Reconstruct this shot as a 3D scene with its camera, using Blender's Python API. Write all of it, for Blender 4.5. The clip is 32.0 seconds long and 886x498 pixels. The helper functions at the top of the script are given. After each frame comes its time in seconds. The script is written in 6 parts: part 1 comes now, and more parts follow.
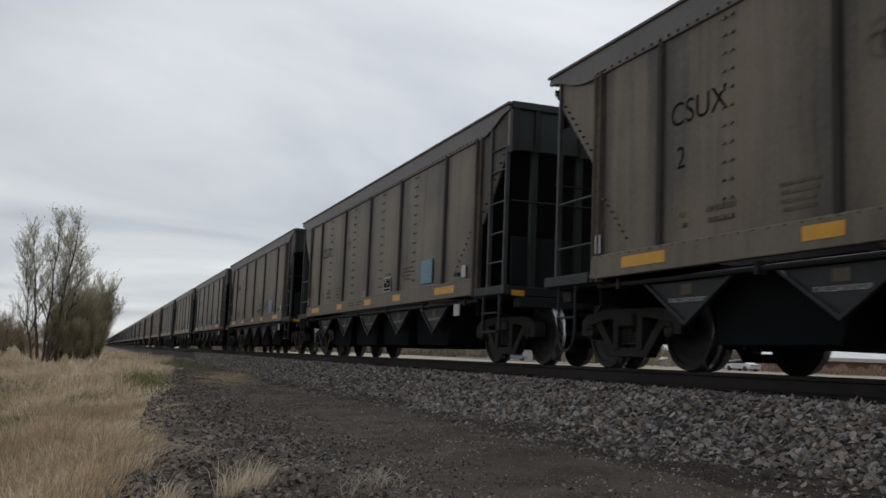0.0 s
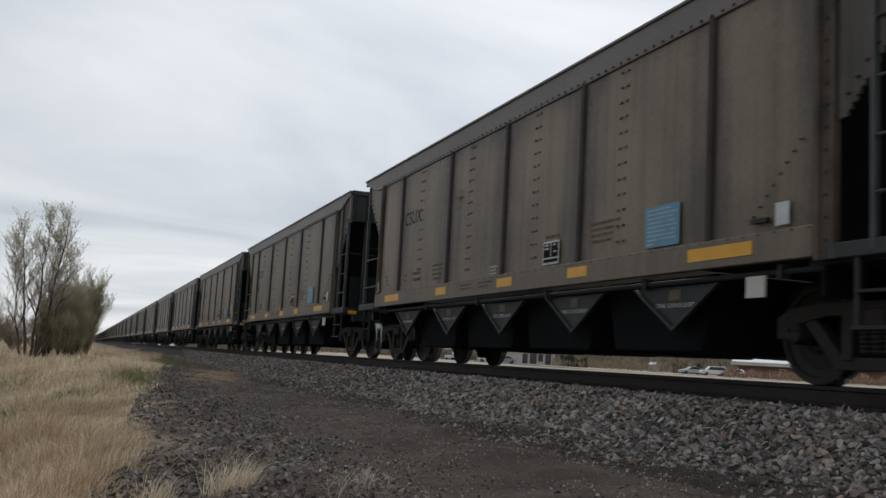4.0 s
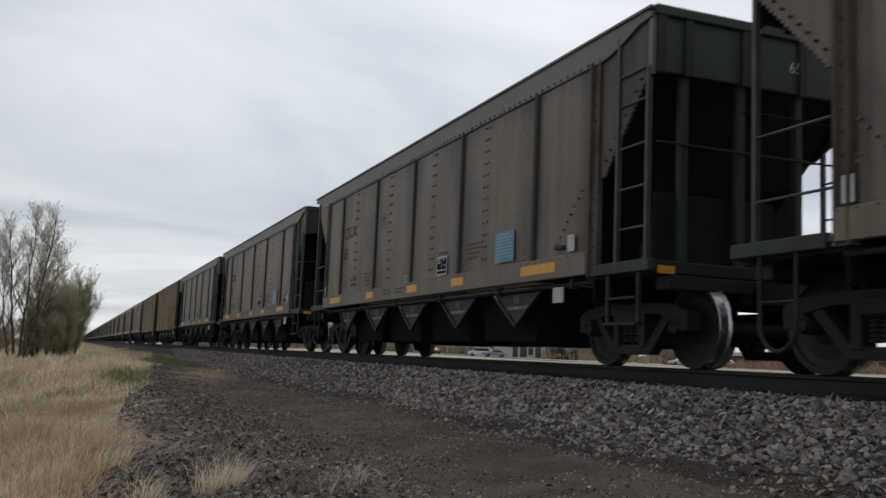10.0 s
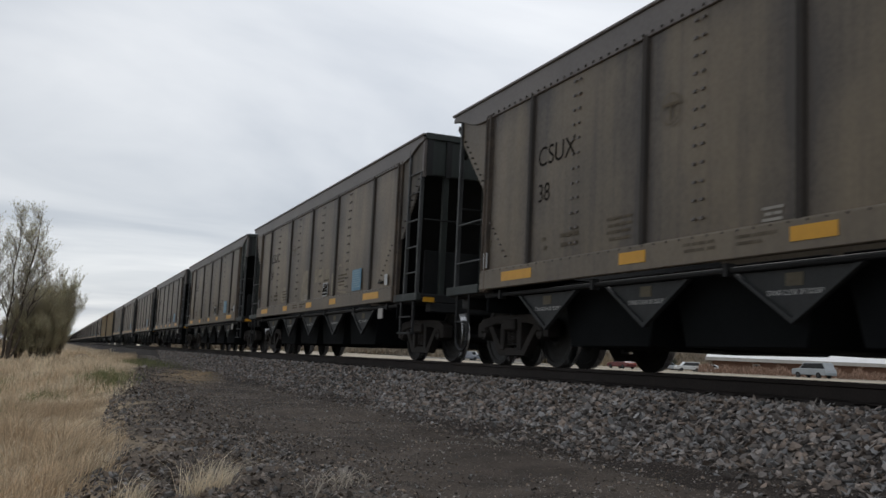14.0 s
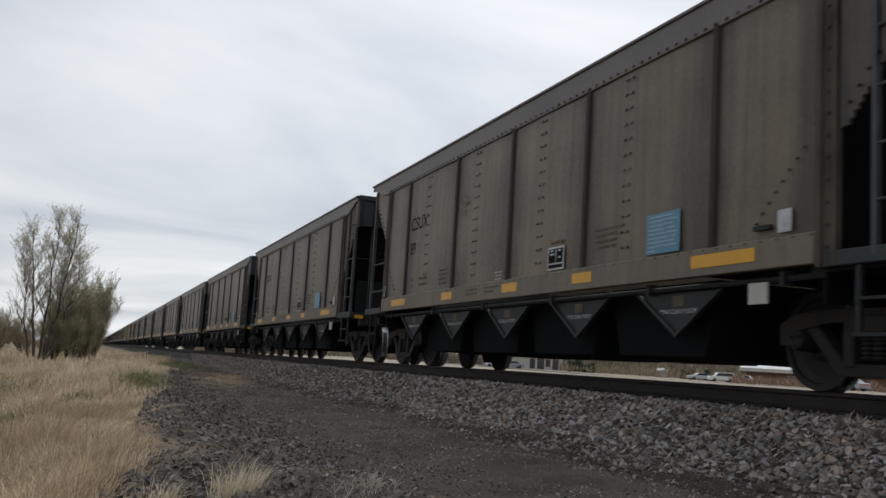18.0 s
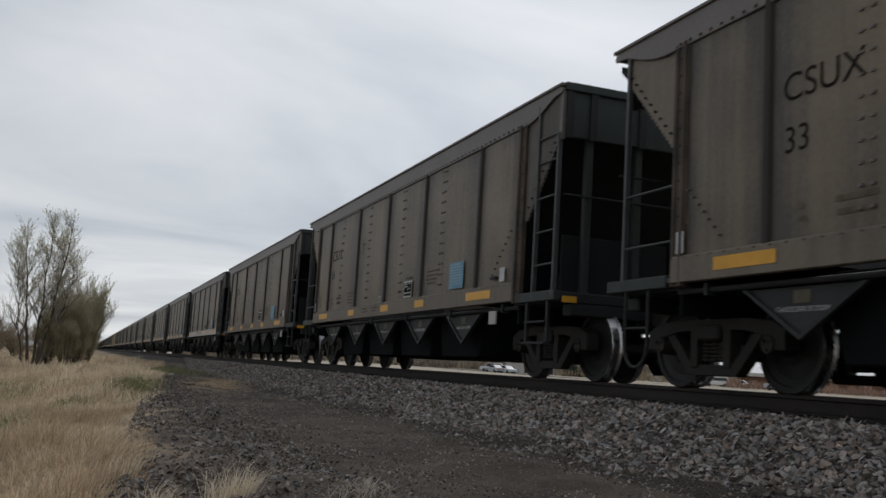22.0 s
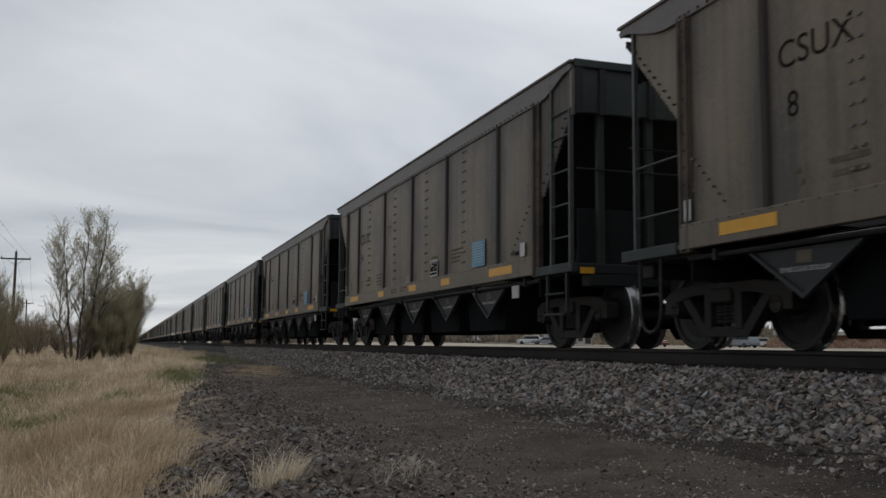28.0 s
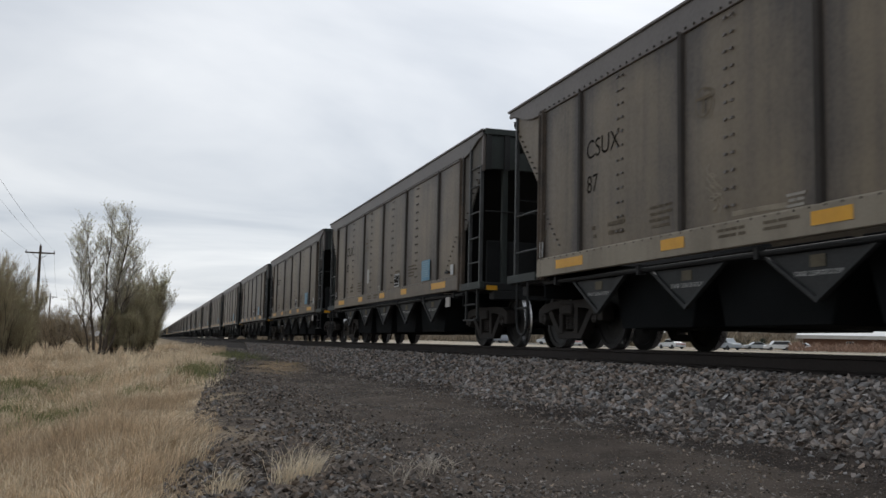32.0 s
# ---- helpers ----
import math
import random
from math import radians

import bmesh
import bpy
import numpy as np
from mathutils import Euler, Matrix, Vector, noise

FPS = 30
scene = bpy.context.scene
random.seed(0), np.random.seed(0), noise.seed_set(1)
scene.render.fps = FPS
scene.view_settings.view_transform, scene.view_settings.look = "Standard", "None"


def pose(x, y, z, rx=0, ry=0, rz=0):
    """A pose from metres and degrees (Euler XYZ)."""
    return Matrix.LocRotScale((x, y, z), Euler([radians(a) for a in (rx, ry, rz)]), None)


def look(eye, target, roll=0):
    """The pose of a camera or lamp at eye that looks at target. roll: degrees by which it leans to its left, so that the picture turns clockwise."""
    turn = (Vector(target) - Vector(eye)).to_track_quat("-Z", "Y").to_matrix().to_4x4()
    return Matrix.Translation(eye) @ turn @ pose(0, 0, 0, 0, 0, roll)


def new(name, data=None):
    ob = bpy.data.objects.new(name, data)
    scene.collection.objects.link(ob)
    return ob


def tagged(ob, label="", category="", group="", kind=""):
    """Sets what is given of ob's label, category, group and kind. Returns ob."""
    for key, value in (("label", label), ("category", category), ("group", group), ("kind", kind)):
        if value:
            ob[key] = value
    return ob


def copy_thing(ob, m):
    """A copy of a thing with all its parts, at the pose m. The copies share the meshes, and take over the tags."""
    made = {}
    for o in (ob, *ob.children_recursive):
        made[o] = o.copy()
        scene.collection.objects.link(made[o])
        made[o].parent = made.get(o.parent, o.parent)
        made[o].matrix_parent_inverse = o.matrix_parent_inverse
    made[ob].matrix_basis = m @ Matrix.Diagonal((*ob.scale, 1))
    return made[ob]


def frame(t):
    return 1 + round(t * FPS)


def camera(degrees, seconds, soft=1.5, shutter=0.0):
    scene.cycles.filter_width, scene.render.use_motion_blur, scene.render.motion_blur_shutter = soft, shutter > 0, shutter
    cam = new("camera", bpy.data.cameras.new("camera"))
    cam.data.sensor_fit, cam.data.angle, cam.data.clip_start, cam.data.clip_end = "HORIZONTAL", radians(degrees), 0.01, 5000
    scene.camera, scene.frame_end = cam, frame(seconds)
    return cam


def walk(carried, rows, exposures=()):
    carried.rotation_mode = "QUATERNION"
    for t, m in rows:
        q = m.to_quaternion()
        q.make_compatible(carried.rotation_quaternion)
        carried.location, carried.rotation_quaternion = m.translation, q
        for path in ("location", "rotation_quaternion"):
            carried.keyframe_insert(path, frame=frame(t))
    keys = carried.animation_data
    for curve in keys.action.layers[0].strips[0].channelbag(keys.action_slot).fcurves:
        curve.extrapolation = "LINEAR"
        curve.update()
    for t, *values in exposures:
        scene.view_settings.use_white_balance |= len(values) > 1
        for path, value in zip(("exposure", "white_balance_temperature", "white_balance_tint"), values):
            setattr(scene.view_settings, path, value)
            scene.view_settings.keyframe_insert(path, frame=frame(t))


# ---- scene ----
cam = camera(50.8, 32.0, shutter=0.1)
EYE = 0.03
# seconds, yaw, pitch, roll of the held camera; it stands still beside the track
PATH = [
    (0.0, -20.23, 6.70, -2.30),
    (0.5, -19.96, 6.27, -2.36),
    (1.0, -20.42, 6.51, -2.91),
    (1.5, -20.10, 6.55, -3.24),
    (2.0, -19.74, 6.57, -2.97),
    (2.5, -19.61, 6.69, -3.11),
    (4.5, -21.20, 6.84, -3.32),
    (5.0, -21.23, 6.75, -3.43),
    (5.5, -21.40, 6.37, -2.75),
    (6.0, -21.65, 5.97, -2.30),
    (6.5, -21.36, 5.69, -2.48),
    (7.0, -21.07, 5.96, -2.61),
    (7.5, -21.33, 5.98, -2.70),
    (8.0, -21.54, 5.98, -2.75),
    (8.5, -21.52, 5.90, -2.78),
    (9.0, -21.49, 6.05, -2.78),
    (9.5, -21.34, 6.30, -2.67),
    (10.0, -21.46, 6.54, -2.41),
    (10.5, -21.52, 6.73, -2.07),
    (11.0, -21.81, 6.90, -1.96),
    (11.5, -23.46, 7.65, -1.89),
    (12.0, -23.27, 6.80, -1.85),
    (12.5, -22.71, 6.41, -1.95),
    (13.0, -22.22, 6.45, -2.00),
    (13.5, -22.39, 6.76, -2.63),
    (14.0, -22.30, 6.78, -2.70),
    (14.5, -22.10, 6.82, -2.94),
    (16.5, -22.38, 6.99, -3.38),
    (17.0, -20.51, 6.67, -3.21),
    (17.5, -20.19, 6.55, -3.20),
    (18.0, -20.43, 7.09, -3.51),
    (18.5, -20.49, 7.48, -3.62),
    (19.0, -20.37, 7.79, -3.83),
    (19.5, -20.32, 8.05, -3.87),
    (20.0, -20.21, 8.04, -3.84),
    (20.5, -20.09, 7.92, -3.64),
    (21.0, -20.20, 7.69, -3.60),
    (21.5, -20.66, 7.51, -3.40),
    (22.0, -20.75, 7.39, -3.48),
    (22.5, -20.71, 7.39, -3.39),
    (23.0, -20.55, 7.48, -3.53),
    (23.5, -20.38, 7.43, -3.57),
    (24.0, -20.12, 7.41, -3.65),
    (24.5, -19.74, 7.52, -3.62),
    (26.5, -19.07, 7.25, -3.68),
    (27.0, -19.26, 7.48, -3.44),
    (27.5, -19.59, 6.69, -1.02),
    (28.0, -18.45, 5.86, -0.50),
    (28.5, -17.63, 6.00, -0.69),
    (29.0, -17.60, 6.46, -1.30),
    (29.5, -17.55, 6.44, -1.23),
    (30.0, -18.19, 6.54, -1.12),
    (30.5, -17.86, 6.33, -1.17),
    (31.0, -17.77, 6.13, -1.22),
    (31.5, -17.78, 5.99, -1.33),
    (32.0, -17.27, 5.77, -1.27),
]
# the camera's own brightening and darkening, in stops
EXPOSURES = [(0.0, -0.15), (1.0, -0.1), (3.0, -0.05), (5.0, 0.05), (7.0, 0.05), (8.0, 0.0), (10.0, -0.02), (12.0, 0.05), (14.0, 0.0), (17.0, 0.0), (18.0, 0.05), (18.6, 0.3), (19.0, 0.38), (20.0, 0.4), (21.0, 0.15), (22.0, -0.15), (23.0, 0.1),
             (24.0, 0.2), (27.0, 0.1), (27.5, -0.1), (28.0, -0.22), (29.0, 0.28), (30.0, 0.18), (32.0, 0.1)]
walk(cam, [(t, pose(0, 0, EYE, 90 + p, r, y)) for t, y, p, r in PATH], EXPOSURES)

# ---- world and light: a closed, bright layer of cloud ----
SUN_EL, SUN_AZ = 42.0, 38.0
world = bpy.data.worlds.new("world")
scene.world = world
world.use_nodes = True
wn, wl = world.node_tree.nodes, world.node_tree.links
wn.clear()


def wnode(kind, **kw):
    n = wn.new(kind)
    for k, v in kw.items():
        n.inputs[k].default_value = v
    return n


def wmath(op, a, b=None):
    n = wn.new("ShaderNodeMath")
    n.operation = op
    for i, v in enumerate((a, b)):
        if v is None:
            continue
        if isinstance(v, (int, float)):
            n.inputs[i].default_value = v
        else:
            wl.new(v, n.inputs[i])
    return n.outputs[0]


sky = wn.new("ShaderNodeTexSky")
sky.sky_type, sky.sun_disc = "NISHITA", False
sky.sun_elevation, sky.sun_rotation = radians(SUN_EL), radians(SUN_AZ)
tc = wn.new("ShaderNodeTexCoord")
sep = wn.new("ShaderNodeSeparateXYZ")
wl.new(tc.outputs["Generated"], sep.inputs[0])
up = wmath("ADD", wmath("MAXIMUM", sep.outputs[2], 0.0), 0.09)
comb = wn.new("ShaderNodeCombineXYZ")
wl.new(wmath("DIVIDE", sep.outputs[0], up), comb.inputs[0])
wl.new(wmath("DIVIDE", sep.outputs[1], up), comb.inputs[1])
clouds = wnode("ShaderNodeTexNoise", Scale=0.5, Detail=6.0, Roughness=0.5, Distortion=0.5)
wl.new(comb.outputs[0], clouds.inputs["Vector"])
ramp = wn.new("ShaderNodeValToRGB")
ramp.color_ramp.elements[0].position, ramp.color_ramp.elements[0].color = 0.36, (0.455, 0.497, 0.56, 1)
ramp.color_ramp.elements[1].position, ramp.color_ramp.elements[1].color = 0.61, (0.80, 0.82, 0.845, 1)
wl.new(clouds.outputs["Fac"], ramp.inputs["Fac"])
# the cloud is brighter where the sun stands behind it
toward = wn.new("ShaderNodeVectorMath")
toward.operation = "DOT_PRODUCT"
toward.inputs[1].default_value = (math.sin(radians(SUN_AZ)) * math.cos(radians(SUN_EL)), math.cos(radians(SUN_AZ)) * math.cos(radians(SUN_EL)), math.sin(radians(SUN_EL)))
wl.new(tc.outputs["Generated"], toward.inputs[0])
glow = wmath("MULTIPLY_ADD", wmath("POWER", wmath("MAXIMUM", toward.outputs["Value"], 0.0), 3.0), 0.5)
glow.node.inputs[2].default_value = 1.0
low = wn.new("ShaderNodeMapRange")
low.inputs["From Min"].default_value, low.inputs["From Max"].default_value = 0.02, 0.16
low.inputs["To Min"].default_value, low.inputs["To Max"].default_value = 1.12, 1.0
wl.new(sep.outputs[2], low.inputs[0])
glow = wmath("MULTIPLY", glow, low.outputs[0])
bg_cloud = wnode("ShaderNodeBackground")
wl.new(ramp.outputs["Color"], bg_cloud.inputs["Color"])
wl.new(wmath("MULTIPLY", glow, 0.9), bg_cloud.inputs["Strength"])
bg_sky = wnode("ShaderNodeBackground", Strength=0.08)
wl.new(sky.outputs["Color"], bg_sky.inputs["Color"])
mix = wnode("ShaderNodeMixShader", Fac=0.88)
wl.new(bg_sky.outputs[0], mix.inputs[1])
wl.new(bg_cloud.outputs[0], mix.inputs[2])
out = wn.new("ShaderNodeOutputWorld")
wl.new(mix.outputs[0], out.inputs[0])

sun = new("sun", bpy.data.lights.new("sun", "SUN"))
sun.data.energy, sun.data.angle, sun.data.color = 0.6, radians(25), (1.0, 0.97, 0.93)
az = radians(SUN_AZ)
sun.matrix_world = look((0, 0, 50), Vector((0, 0, 50)) - Vector((math.sin(az) * math.cos(radians(SUN_EL)), math.cos(az) * math.cos(radians(SUN_EL)), math.sin(radians(SUN_EL)))))


# ---- materials ----
def surface(name, base, dark, rough=0.8, metal=0.0, scale=1.5, grain=40.0, bump=0.15, amount=0.6, streak=0.0, rand=0.0, dist=0.01, per_island=0.0, spec=0.3, edges=0.0, thin=0.0, tint=0.0):
    """A worn surface: two colours by a broad noise, fine grain, downward streaks, and a little difference from piece to piece."""
    m = bpy.data.materials.new(name)
    m.use_nodes = True
    nt = m.node_tree
    n, l = nt.nodes, nt.links
    b = n["Principled BSDF"]
    b.inputs["Metallic"].default_value = metal
    b.inputs["Specular IOR Level"].default_value = spec
    co = n.new("ShaderNodeTexCoord")
    info = n.new("ShaderNodeObjectInfo")
    off = n.new("ShaderNodeVectorMath")
    off.operation = "ADD"
    shift = n.new("ShaderNodeVectorMath")
    shift.operation = "SCALE"
    shift.inputs[0].default_value = (37.0, 91.0, 53.0)
    l.new(info.outputs["Random"], shift.inputs["Scale"])
    l.new(co.outputs["Object"], off.inputs[0])
    l.new(shift.outputs[0], off.inputs[1])

    def noisy(sc, detail, stretch=None):
        t = n.new("ShaderNodeTexNoise")
        t.inputs["Scale"].default_value, t.inputs["Detail"].default_value = sc, detail
        src = off.outputs[0]
        if stretch:
            mp = n.new("ShaderNodeMapping")
            mp.inputs["Scale"].default_value = stretch
            l.new(src, mp.inputs[0])
            src = mp.outputs[0]
        l.new(src, t.inputs["Vector"])
        return t.outputs["Fac"]

    def curve(src, lo, hi):
        r = n.new("ShaderNodeMapRange")
        r.inputs["From Min"].default_value, r.inputs["From Max"].default_value = lo, hi
        l.new(src, r.inputs[0])
        return r.outputs[0]

    def calc(op, a, c):
        k = n.new("ShaderNodeMath")
        k.operation = op
        for i, v in enumerate((a, c)):
            if isinstance(v, (int, float)):
                k.inputs[i].default_value = v
            else:
                l.new(v, k.inputs[i])
        return k.outputs[0]

    broad, fine = noisy(scale, 4), noisy(grain, 3)
    fac = calc("MULTIPLY", curve(broad, 0.35, 0.7), amount)
    fac = calc("ADD", fac, calc("MULTIPLY", curve(fine, 0.4, 0.75), 0.35 * amount))
    if streak:
        fac = calc("ADD", fac, calc("MULTIPLY", curve(noisy(2.2, 4, (3.0, 3.0, 0.16)), 0.45, 0.75), streak))
    if edges:
        g = n.new("ShaderNodeSeparateXYZ")
        l.new(co.outputs["Generated"], g.inputs[0])
        near = calc("ABSOLUTE", calc("SUBTRACT", g.outputs[1], 0.5), 0.0)
        wob = calc("MULTIPLY", calc("SUBTRACT", noisy(1.3, 3, (1.0, 1.0, 0.5)), 0.5), 0.25)
        fac = calc("ADD", fac, calc("MULTIPLY", curve(calc("ADD", near, wob), 0.26, 0.52), edges))
        fac = calc("ADD", fac, calc("MULTIPLY", curve(calc("ADD", g.outputs[2], wob), 0.86, 1.05), 0.5 * edges))
    fac = calc("MINIMUM", fac, 1.0)
    mx = n.new("ShaderNodeMix")
    mx.data_type = "RGBA"
    mx.inputs[6].default_value, mx.inputs[7].default_value = (*base, 1), (*dark, 1)
    l.new(fac, mx.inputs[0])
    colour = mx.outputs[2]
    if rand or per_island:
        hs = n.new("ShaderNodeHueSaturation")
        src = info.outputs["Random"]
        if per_island:
            src = n.new("ShaderNodeNewGeometry").outputs["Random Per Island"]
        r = n.new("ShaderNodeMapRange")
        k = rand or per_island
        r.inputs["To Min"].default_value, r.inputs["To Max"].default_value = 1 - k, 1 + k
        l.new(src, r.inputs[0])
        l.new(r.outputs[0], hs.inputs["Value"])
        if tint:
            wh = n.new("ShaderNodeTexWhiteNoise")
            wh.noise_dimensions = "1D"
            l.new(src, wh.inputs["W"])
            hs.inputs["Saturation"].default_value = 1.0
            sat = n.new("ShaderNodeMapRange")
            sat.inputs["To Min"].default_value, sat.inputs["To Max"].default_value = 0.1, 1.0 + tint
            l.new(wh.outputs["Value"], sat.inputs[0])
            l.new(sat.outputs[0], hs.inputs["Saturation"])
        l.new(colour, hs.inputs["Color"])
        colour = hs.outputs[0]
    l.new(colour, b.inputs["Base Color"])
    l.new(calc("ADD", calc("MULTIPLY", fine, 0.25), rough - 0.12), b.inputs["Roughness"])
    if bump:
        bp = n.new("ShaderNodeBump")
        bp.inputs["Strength"].default_value, bp.inputs["Distance"].default_value = bump, dist
        l.new(calc("ADD", fine, calc("MULTIPLY", broad, 2.0)), bp.inputs["Height"])
        l.new(bp.outputs[0], b.inputs["Normal"])
    if thin:
        tr = n.new("ShaderNodeBsdfTranslucent")
        l.new(colour, tr.inputs["Color"])
        both = n.new("ShaderNodeMixShader")
        both.inputs[0].default_value = thin
        l.new(b.outputs[0], both.inputs[1])
        l.new(tr.outputs[0], both.inputs[2])
        l.new(both.outputs[0], n["Material Output"].inputs["Surface"])
    return m


BODY = surface("coal_dusted_paint", (0.155, 0.123, 0.082), (0.058, 0.047, 0.037), 0.52, scale=0.8, grain=22, streak=0.35, rand=0.10, bump=0.03, spec=0.55, amount=0.45)
PANEL = surface("coal_dusted_panel_paint", (0.184, 0.145, 0.094), (0.054, 0.043, 0.034), 0.50, scale=0.8, grain=22, streak=0.35, rand=0.12, bump=0.03, spec=0.48, amount=0.5, edges=0.75)
CHORD = surface("dark_brown_paint", (0.128, 0.112, 0.101), (0.072, 0.063, 0.061), 0.5, scale=0.7, grain=25, rand=0.1, spec=0.6)
POST = surface("grimy_post_paint", (0.040, 0.032, 0.026), (0.018, 0.016, 0.014), 0.7, scale=2, streak=0.4)
# near-black that paints the shade under the cars onto hoppers and bolster webs
SHADEBLACK = surface("shade_black", (0.011, 0.012, 0.013), (0.007, 0.008, 0.008), 0.9, spec=0.05)
TANDIRT = surface("dirty_tan_rivets", (0.125, 0.097, 0.066), (0.07, 0.055, 0.04), 0.8)
GREYCHORD = surface("pale_grey_chord_paint", (0.19, 0.178, 0.172), (0.11, 0.10, 0.098), 0.6, scale=0.8)
BLACK = surface("black_underframe_paint", (0.022, 0.023, 0.024), (0.014, 0.014, 0.014), 0.65, scale=2)
GUSSET = surface("dusty_black_paint", (0.031, 0.033, 0.034), (0.016, 0.018, 0.018), 0.6, scale=3, streak=0.3)
GREEN = surface("dark_green_paint", (0.052, 0.068, 0.061), (0.028, 0.035, 0.032), 0.6, scale=1.5, streak=0.4)
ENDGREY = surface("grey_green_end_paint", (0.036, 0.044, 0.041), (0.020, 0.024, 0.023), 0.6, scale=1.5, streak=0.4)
RED = surface("faded_red_paint", (0.263, 0.062, 0.036), (0.122, 0.040, 0.027), 0.6, scale=2, streak=0.5)
TAN = surface("tan_paint", (0.33, 0.255, 0.155), (0.17, 0.13, 0.085), 0.6, scale=0.9, grain=20, streak=0.6, rand=0.06)
TANPANEL = surface("tan_panel_paint", (0.37, 0.282, 0.168), (0.165, 0.125, 0.080), 0.6, scale=0.9, grain=20, streak=0.4, rand=0.08, amount=0.45, edges=0.5)
TANPOST = surface("tan_post_paint", (0.36, 0.292, 0.195), (0.20, 0.157, 0.10), 0.6, scale=1.5, streak=0.6, rand=0.08)
WHITESILL = surface("white_sill_paint", (0.546, 0.528, 0.493), (0.334, 0.308, 0.273), 0.55, scale=1.2, amount=0.5, streak=0.2)
CREAMSILL = surface("dusty_cream_paint", (0.297, 0.261, 0.203), (0.163, 0.140, 0.107), 0.6, scale=1.2, streak=0.3)
STEEL = surface("worn_wheel_steel", (0.020, 0.019, 0.018), (0.010, 0.010, 0.010), 0.6, 0.1, scale=6)
TREAD = surface("polished_tread_steel", (0.55, 0.55, 0.56), (0.38, 0.37, 0.36), 0.28, 1.0, scale=6, bump=0.03)
TRUCK = surface("rusty_cast_steel", (0.027, 0.022, 0.019), (0.013, 0.012, 0.011), 0.75, scale=5)
RUSTRAIL = surface("rusty_rail_steel", (0.030, 0.023, 0.020), (0.016, 0.013, 0.012), 0.75, scale=4)
GALV = surface("grey_ladder_steel", (0.076, 0.080, 0.082), (0.036, 0.037, 0.038), 0.5, 0.2, scale=4)
YELLOW = surface("yellow_reflective_film", (0.699, 0.358, 0.031), (0.493, 0.251, 0.031), 0.4, scale=4, amount=0.45, bump=0.0)
WHITE = surface("white_film", (0.544, 0.561, 0.561), (0.330, 0.338, 0.338), 0.5, scale=5, bump=0.0)
BLUE = surface("blue_sign_paint", (0.116, 0.284, 0.397), (0.078, 0.172, 0.250), 0.5, scale=5, amount=0.5, bump=0.0)
PALEBLUE = surface("pale_lettering", (0.345, 0.435, 0.480), (0.195, 0.285, 0.345), 0.5, bump=0.0)
INK = surface("black_lettering", (0.012, 0.011, 0.010), (0.030, 0.026, 0.021), 0.9, scale=5, bump=0.0, spec=0.05, amount=0.8)
FADED = surface("faded_lettering", (0.092, 0.078, 0.060), (0.150, 0.127, 0.097), 0.9, scale=9, grain=60, bump=0.0, spec=0.05, amount=1.0)
FAINT = surface("faint_old_lettering", (0.125, 0.102, 0.072), (0.160, 0.130, 0.092), 0.9, scale=9, grain=60, bump=0.0, spec=0.2, amount=1.0)
CHALK = surface("washed_pale_paint", (0.30, 0.262, 0.200), (0.20, 0.172, 0.13), 0.7, scale=5, grain=30, bump=0.0, amount=0.9)
# dull near-black of the slope sheets and the brake panel
DULLBLACK = surface("dull_black_underframe_paint", (0.021, 0.022, 0.023), (0.013, 0.014, 0.014), 0.8, scale=2, spec=0.15)
CHALKWHITE = surface("white_chalk_paint", (0.46, 0.45, 0.43), (0.25, 0.235, 0.21), 0.8, scale=6, bump=0.0)
OCHRE = surface("ochre_paint_patch", (0.125, 0.108, 0.072), (0.065, 0.055, 0.040), 0.7, scale=5)
ORANGE = surface("orange_paint_patch", (0.36, 0.14, 0.05), (0.10, 0.06, 0.04), 0.6, scale=5)
CORNER = surface("rusty_corner_post_paint", (0.100, 0.075, 0.055), (0.030, 0.026, 0.023), 0.7, scale=2.5, streak=0.6, rand=0.15, amount=0.7)
BAYGREY = surface("sooty_brown_bay_paint", (0.115, 0.104, 0.090), (0.046, 0.044, 0.042), 0.65, scale=1.2, streak=0.5, rand=0.15)
PALELINE = surface("pale_stencil_paint", (0.36, 0.345, 0.31), (0.22, 0.20, 0.175), 0.8, scale=6, bump=0.0)
BALLAST = surface("grey_ballast_stone", (0.275, 0.243, 0.220), (0.100, 0.087, 0.079), 0.85, scale=9, grain=70, bump=0.4, per_island=0.6, tint=0.9)
PEBBLE = surface("pale_brown_pebbles", (0.300, 0.255, 0.215), (0.120, 0.098, 0.082), 0.9, scale=9, grain=70, bump=0.3, per_island=0.7, tint=0.5)
COARSE = surface("brown_gravel_stone", (0.192, 0.162, 0.138), (0.078, 0.064, 0.054), 0.9, scale=9, grain=70, bump=0.4, per_island=0.65, tint=0.6)
PALESTONE = surface("pale_stone", (0.294, 0.266, 0.231), (0.182, 0.161, 0.140), 0.9, scale=12, bump=0.4)
WOODTIE = surface("creosoted_wood", (0.038, 0.032, 0.026), (0.017, 0.015, 0.013), 0.9, scale=3, grain=60, streak=0.3)
BARK = surface("grey_brown_bark", (0.104, 0.083, 0.066), (0.050, 0.041, 0.033), 0.95, scale=6)
TWIG = surface("brown_twigs", (0.36, 0.305, 0.235), (0.23, 0.19, 0.145), 0.9, scale=1.0, bump=0.0, per_island=0.35, thin=0.2)
OLIVETWIG = surface("olive_brown_twigs", (0.42, 0.350, 0.250), (0.27, 0.220, 0.155), 0.9, scale=1.0, bump=0.0, per_island=0.35, thin=0.35)
